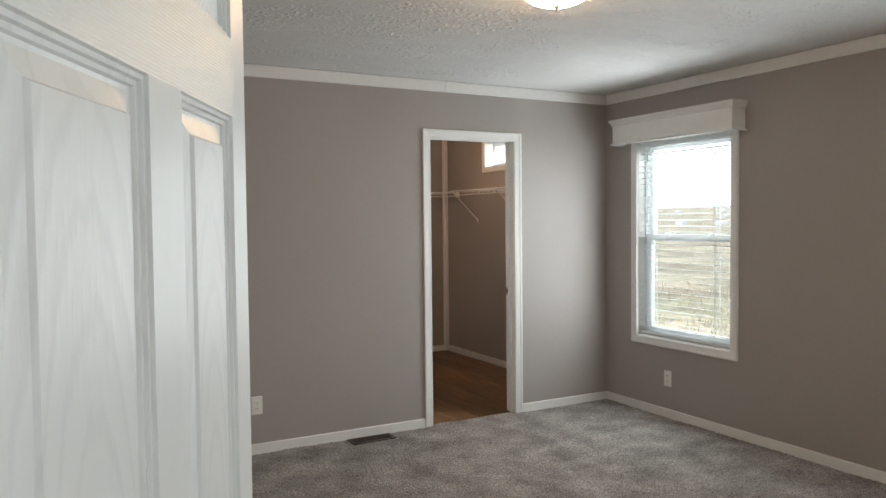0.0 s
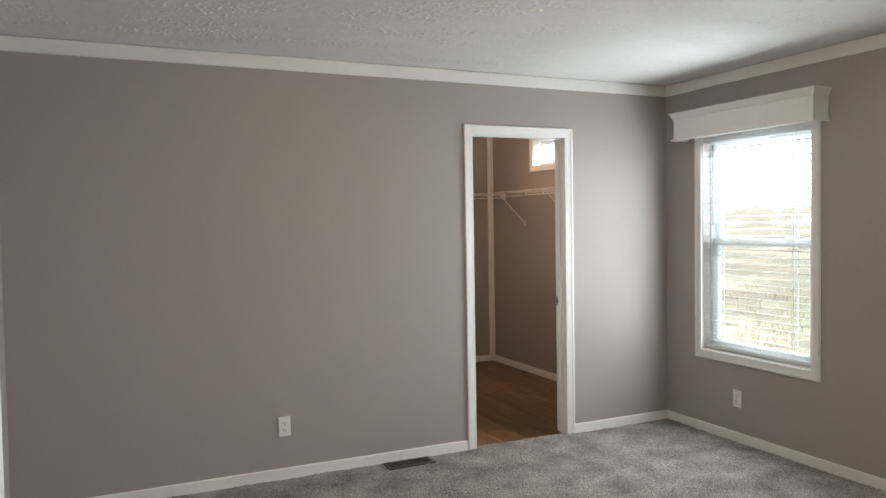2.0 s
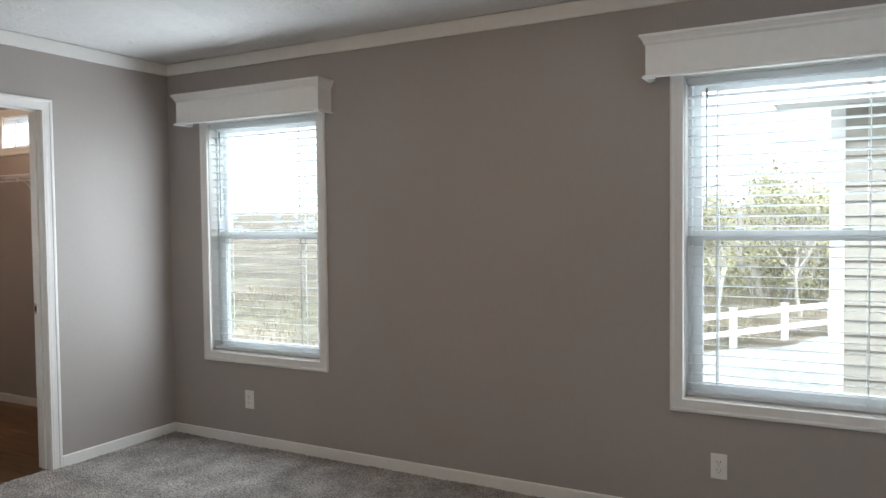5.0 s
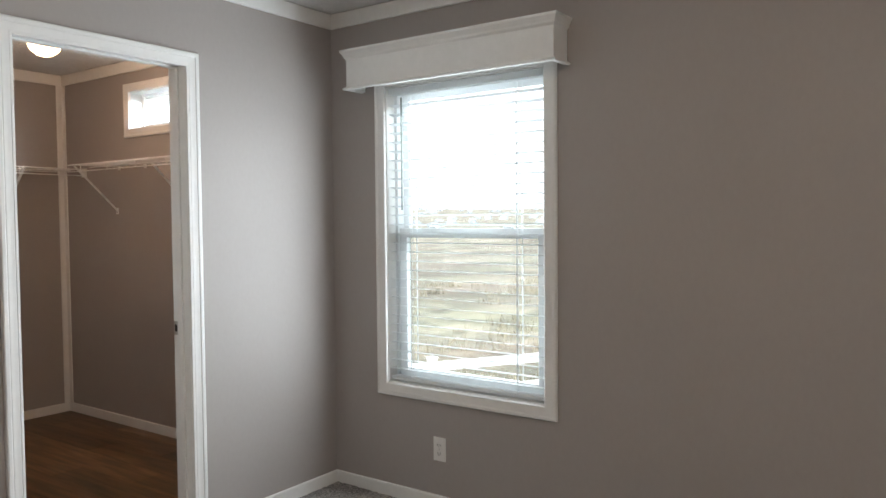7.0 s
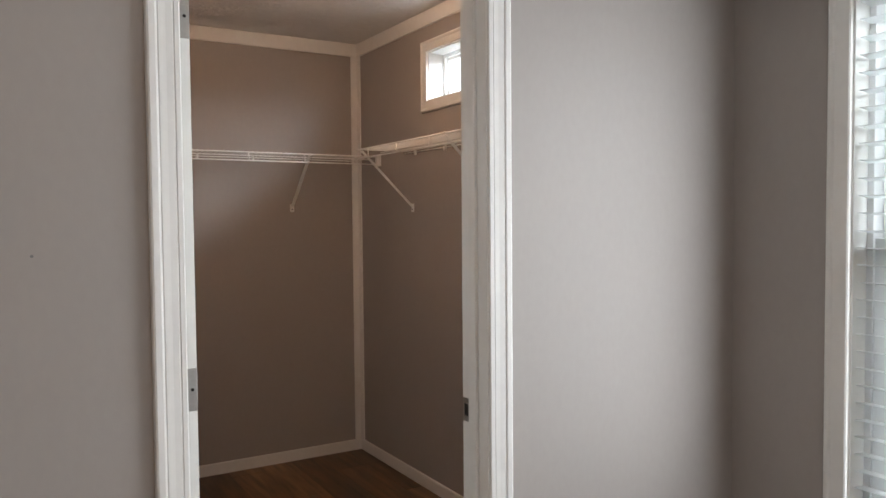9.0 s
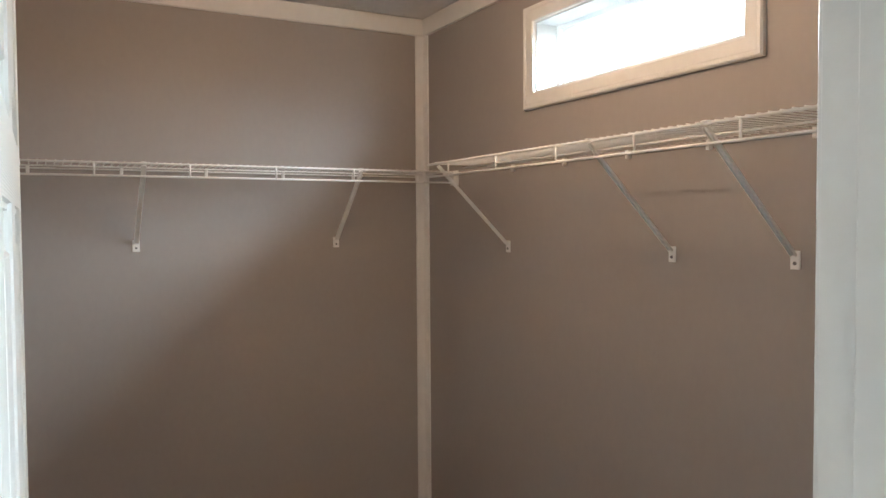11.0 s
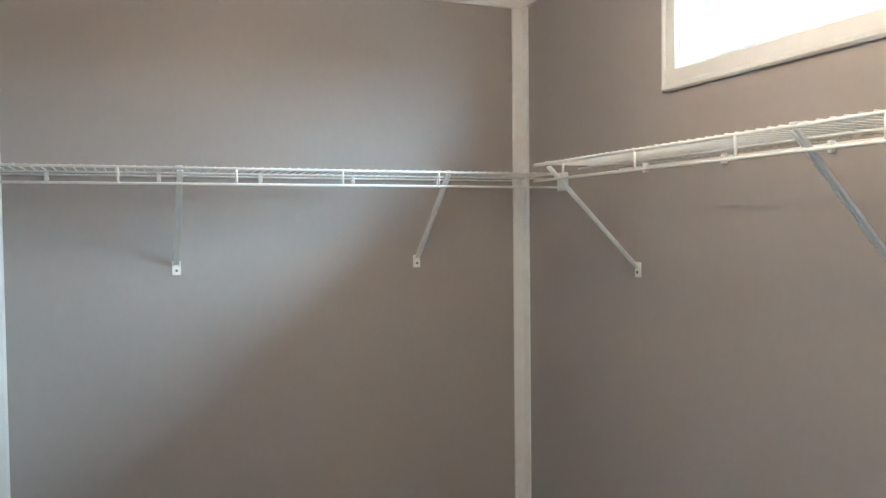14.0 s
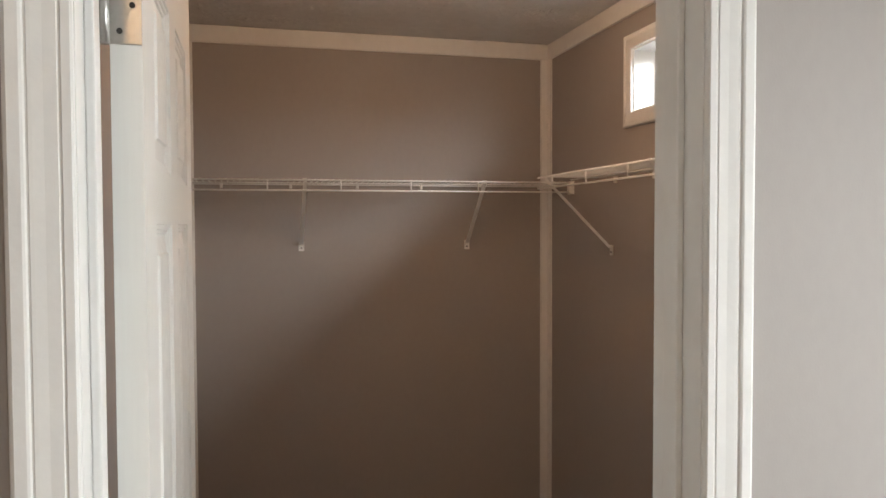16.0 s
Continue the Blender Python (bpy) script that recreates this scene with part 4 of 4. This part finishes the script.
for i, (x, y, h, lf) in enumerate([(24.5, 4.2, 4.2, 0.5), (27.5, 7.0, 3.8, 0.35), (26.0, 2.0, 4.9, 0.6), (30.5, 5.0, 5.2, 0.7), (31.0, 9.5, 3.9, 0.6), (29.0, 0.5, 5.6, 0.7), (35.0, 3.0, 6.0, 0.8), (36.0, 8.0, 4.9, 0.8)]):
    tree(x, y, h, 11 + i, "thin pale-barked tree with sparse yellow-green spring leaves", lf)

# the woods behind the fence: low crowns of small leaves over thin grey stems
rnd = random.Random(21)
verts, faces, mi = [], [], []
for _ in range(150):
    r, y = rnd.uniform(27, 52), rnd.uniform(-9.0, 7.5)
    x = 3 + r
    lift = max(0.0, min(1.0, (8.0 - y * 40 / r) / 6.0))
    z0 = terrain(x, y)
    top = (2.6 + 3.2 * lift) * rnd.uniform(0.55, 1.0) * (0.6 + 0.4 * r / 40)
    wide = rnd.uniform(0.7, 1.5)
    for _ in range(7):
        a, dx, dy = rnd.uniform(0, 6.28), rnd.gauss(0, wide * 0.45), rnd.gauss(0, wide * 0.45)
        ux, uy, k = 0.022 * math.cos(a), 0.022 * math.sin(a), len(verts)
        verts += [(x - ux, y - uy, z0), (x + ux, y + uy, z0), (x + dx + ux * 0.3, y + dy + uy * 0.3, z0 + top * rnd.uniform(0.6, 1.05)), (x + dx - ux * 0.3, y + dy - uy * 0.3, z0 + top * 0.6)]
        faces.append((k, k + 1, k + 2, k + 3))
        mi.append(1)
    clumps = [(rnd.gauss(0, wide * 0.6), rnd.gauss(0, wide * 0.6), top * rnd.uniform(0.15, 0.92), rnd.uniform(0.25, 0.5)) for _ in range(11)]
    for cx, cy, cz, cr in clumps:
        for _ in range(30):
            o = Vector((x + cx + rnd.gauss(0, cr * 0.6), y + cy + rnd.gauss(0, cr * 0.6), z0 + cz + rnd.gauss(0, cr * 0.5)))
            u = Vector((rnd.uniform(-1, 1), rnd.uniform(-1, 1), rnd.uniform(-1, 1))).normalized() * rnd.uniform(0.04, 0.10)
            v = u.orthogonal().normalized() * rnd.uniform(0.03, 0.07)
            k = len(verts)
            verts += [o - u, o + v, o + u, o - v]
            faces.append((k, k + 1, k + 2, k + 3))
            mi.append(0)
me = bpy.data.meshes.new("far_woods")
me.from_pydata([tuple(v) for v in verts], [], faces)
me.materials.append(M_LEAF)
me.materials.append(M_BARK)
me.polygons.foreach_set("material_index", mi)
tagged(part("far_woods", me, None), "sparse yellow-green spring woods behind the fence", "woods", kind="stuff")

# dry brush: tufts of leaning stems beyond the fence, denser in drifts
rnd = random.Random(5)
verts, faces = [], []
for _ in range(1500):
    o = 0.6 + 26 * rnd.random() ** 1.7
    p = FA + FD * rnd.uniform(-16, 24) - FN * o * (1 if FN.x < 0 else -1)
    drift = noise.noise(Vector((p.x * 0.30, p.y * 0.30, 2))) + 0.35 * noise.noise(Vector((p.x * 1.1, p.y * 1.1, 6)))
    if drift < -0.05:
        continue
    z = terrain(p.x, p.y)
    for _ in range(14):
        h = rnd.uniform(0.14, 0.42) * (0.6 + 1.1 * min(drift, 0.6))
        x, y, a = p.x + rnd.gauss(0, 0.22), p.y + rnd.gauss(0, 0.22), rnd.uniform(0, 6.28)
        dx, dy = 0.011 * math.cos(a), 0.011 * math.sin(a)
        lx, ly = rnd.gauss(0, 0.32) * h, rnd.gauss(0, 0.32) * h
        k = len(verts)
        verts += [(x - dx, y - dy, z - 0.02), (x + dx, y + dy, z - 0.02), (x + lx * 0.5 + dx, y + ly * 0.5 + dy, z + h * 0.6), (x + lx, y + ly, z + h)]
        faces.append((k, k + 1, k + 2, k + 3))
me = bpy.data.meshes.new("dry_brush")
me.from_pydata(verts, [], faces)
me.materials.append(M_SCRUB)
tagged(part("dry_brush", me, None), "dry tan brush beyond the fence", "brush", kind="stuff")

# far hills, the haze of distance put into their blue-grey colour
bm = bmesh.new()
M_HILL = mat("haze_tinted_hills", (0.36, 0.40, 0.44), 1.0, grain=0.12, scale=0.01, wear=0.1, wscale=0.002)
prev = None
for i in range(161):
    a = -1.4 + 3.6 * i / 160
    h = 30 + 26 * noise.noise(Vector((a * 3, 0, 1))) + 8 * noise.noise(Vector((a * 14, 0, 4)))
    col = [bm.verts.new((3 + r * math.cos(a), 4 + r * math.sin(a), z)) for r, z in ((1200, 5), (1500, 12 + 0.35 * h), (2000, 16 + 0.8 * h), (2500, 18 + h), (3200, -30))]
    if prev:
        for p in range(4):
            bm.faces.new((prev[p], prev[p + 1], col[p + 1], col[p])).smooth = True
    prev = col
structure("backdrop_hills", bm, M_HILL, "hills on the horizon tinted pale blue-grey for haze", "hills")

# the far town on the slope
verts, faces, mi = [], [], []
for _ in range(420):
    a, r = rnd.uniform(-0.25, 1.5), rnd.uniform(330, 900)
    x, y = 3 + r * math.cos(a), 4 + r * math.sin(a)
    z = terrain(x, y)
    w, d, h = rnd.uniform(1.3, 2.6), rnd.uniform(1.3, 2.6), rnd.uniform(0.9, 1.7)
    k = len(verts)
    verts += [(x - w, y - d, z - 1), (x + w, y - d, z - 1), (x + w, y + d, z - 1), (x - w, y + d, z - 1), (x - w, y - d, z + h), (x + w, y - d, z + h), (x + w, y + d, z + h), (x - w, y + d, z + h), (x - w, y, z + h * 1.7), (x + w, y, z + h * 1.7)]
    faces += [(k, k + 1, k + 5, k + 4), (k + 2, k + 3, k + 7, k + 6), (k + 1, k + 2, k + 6, k + 9, k + 5), (k + 3, k, k + 4, k + 8, k + 7), (k + 4, k + 5, k + 9, k + 8), (k + 6, k + 7, k + 8, k + 9)]
    mi += [0, 0, 0, 0, 1, 1]
me = bpy.data.meshes.new("far_town")
me.from_pydata(verts, [], faces)
me.materials.append(M_FAR)
me.materials.append(M_FARROOF)
me.polygons.foreach_set("material_index", mi)
tagged(part("far_town", me, None), "pale houses of a far town on the slope", "town", kind="stuff")
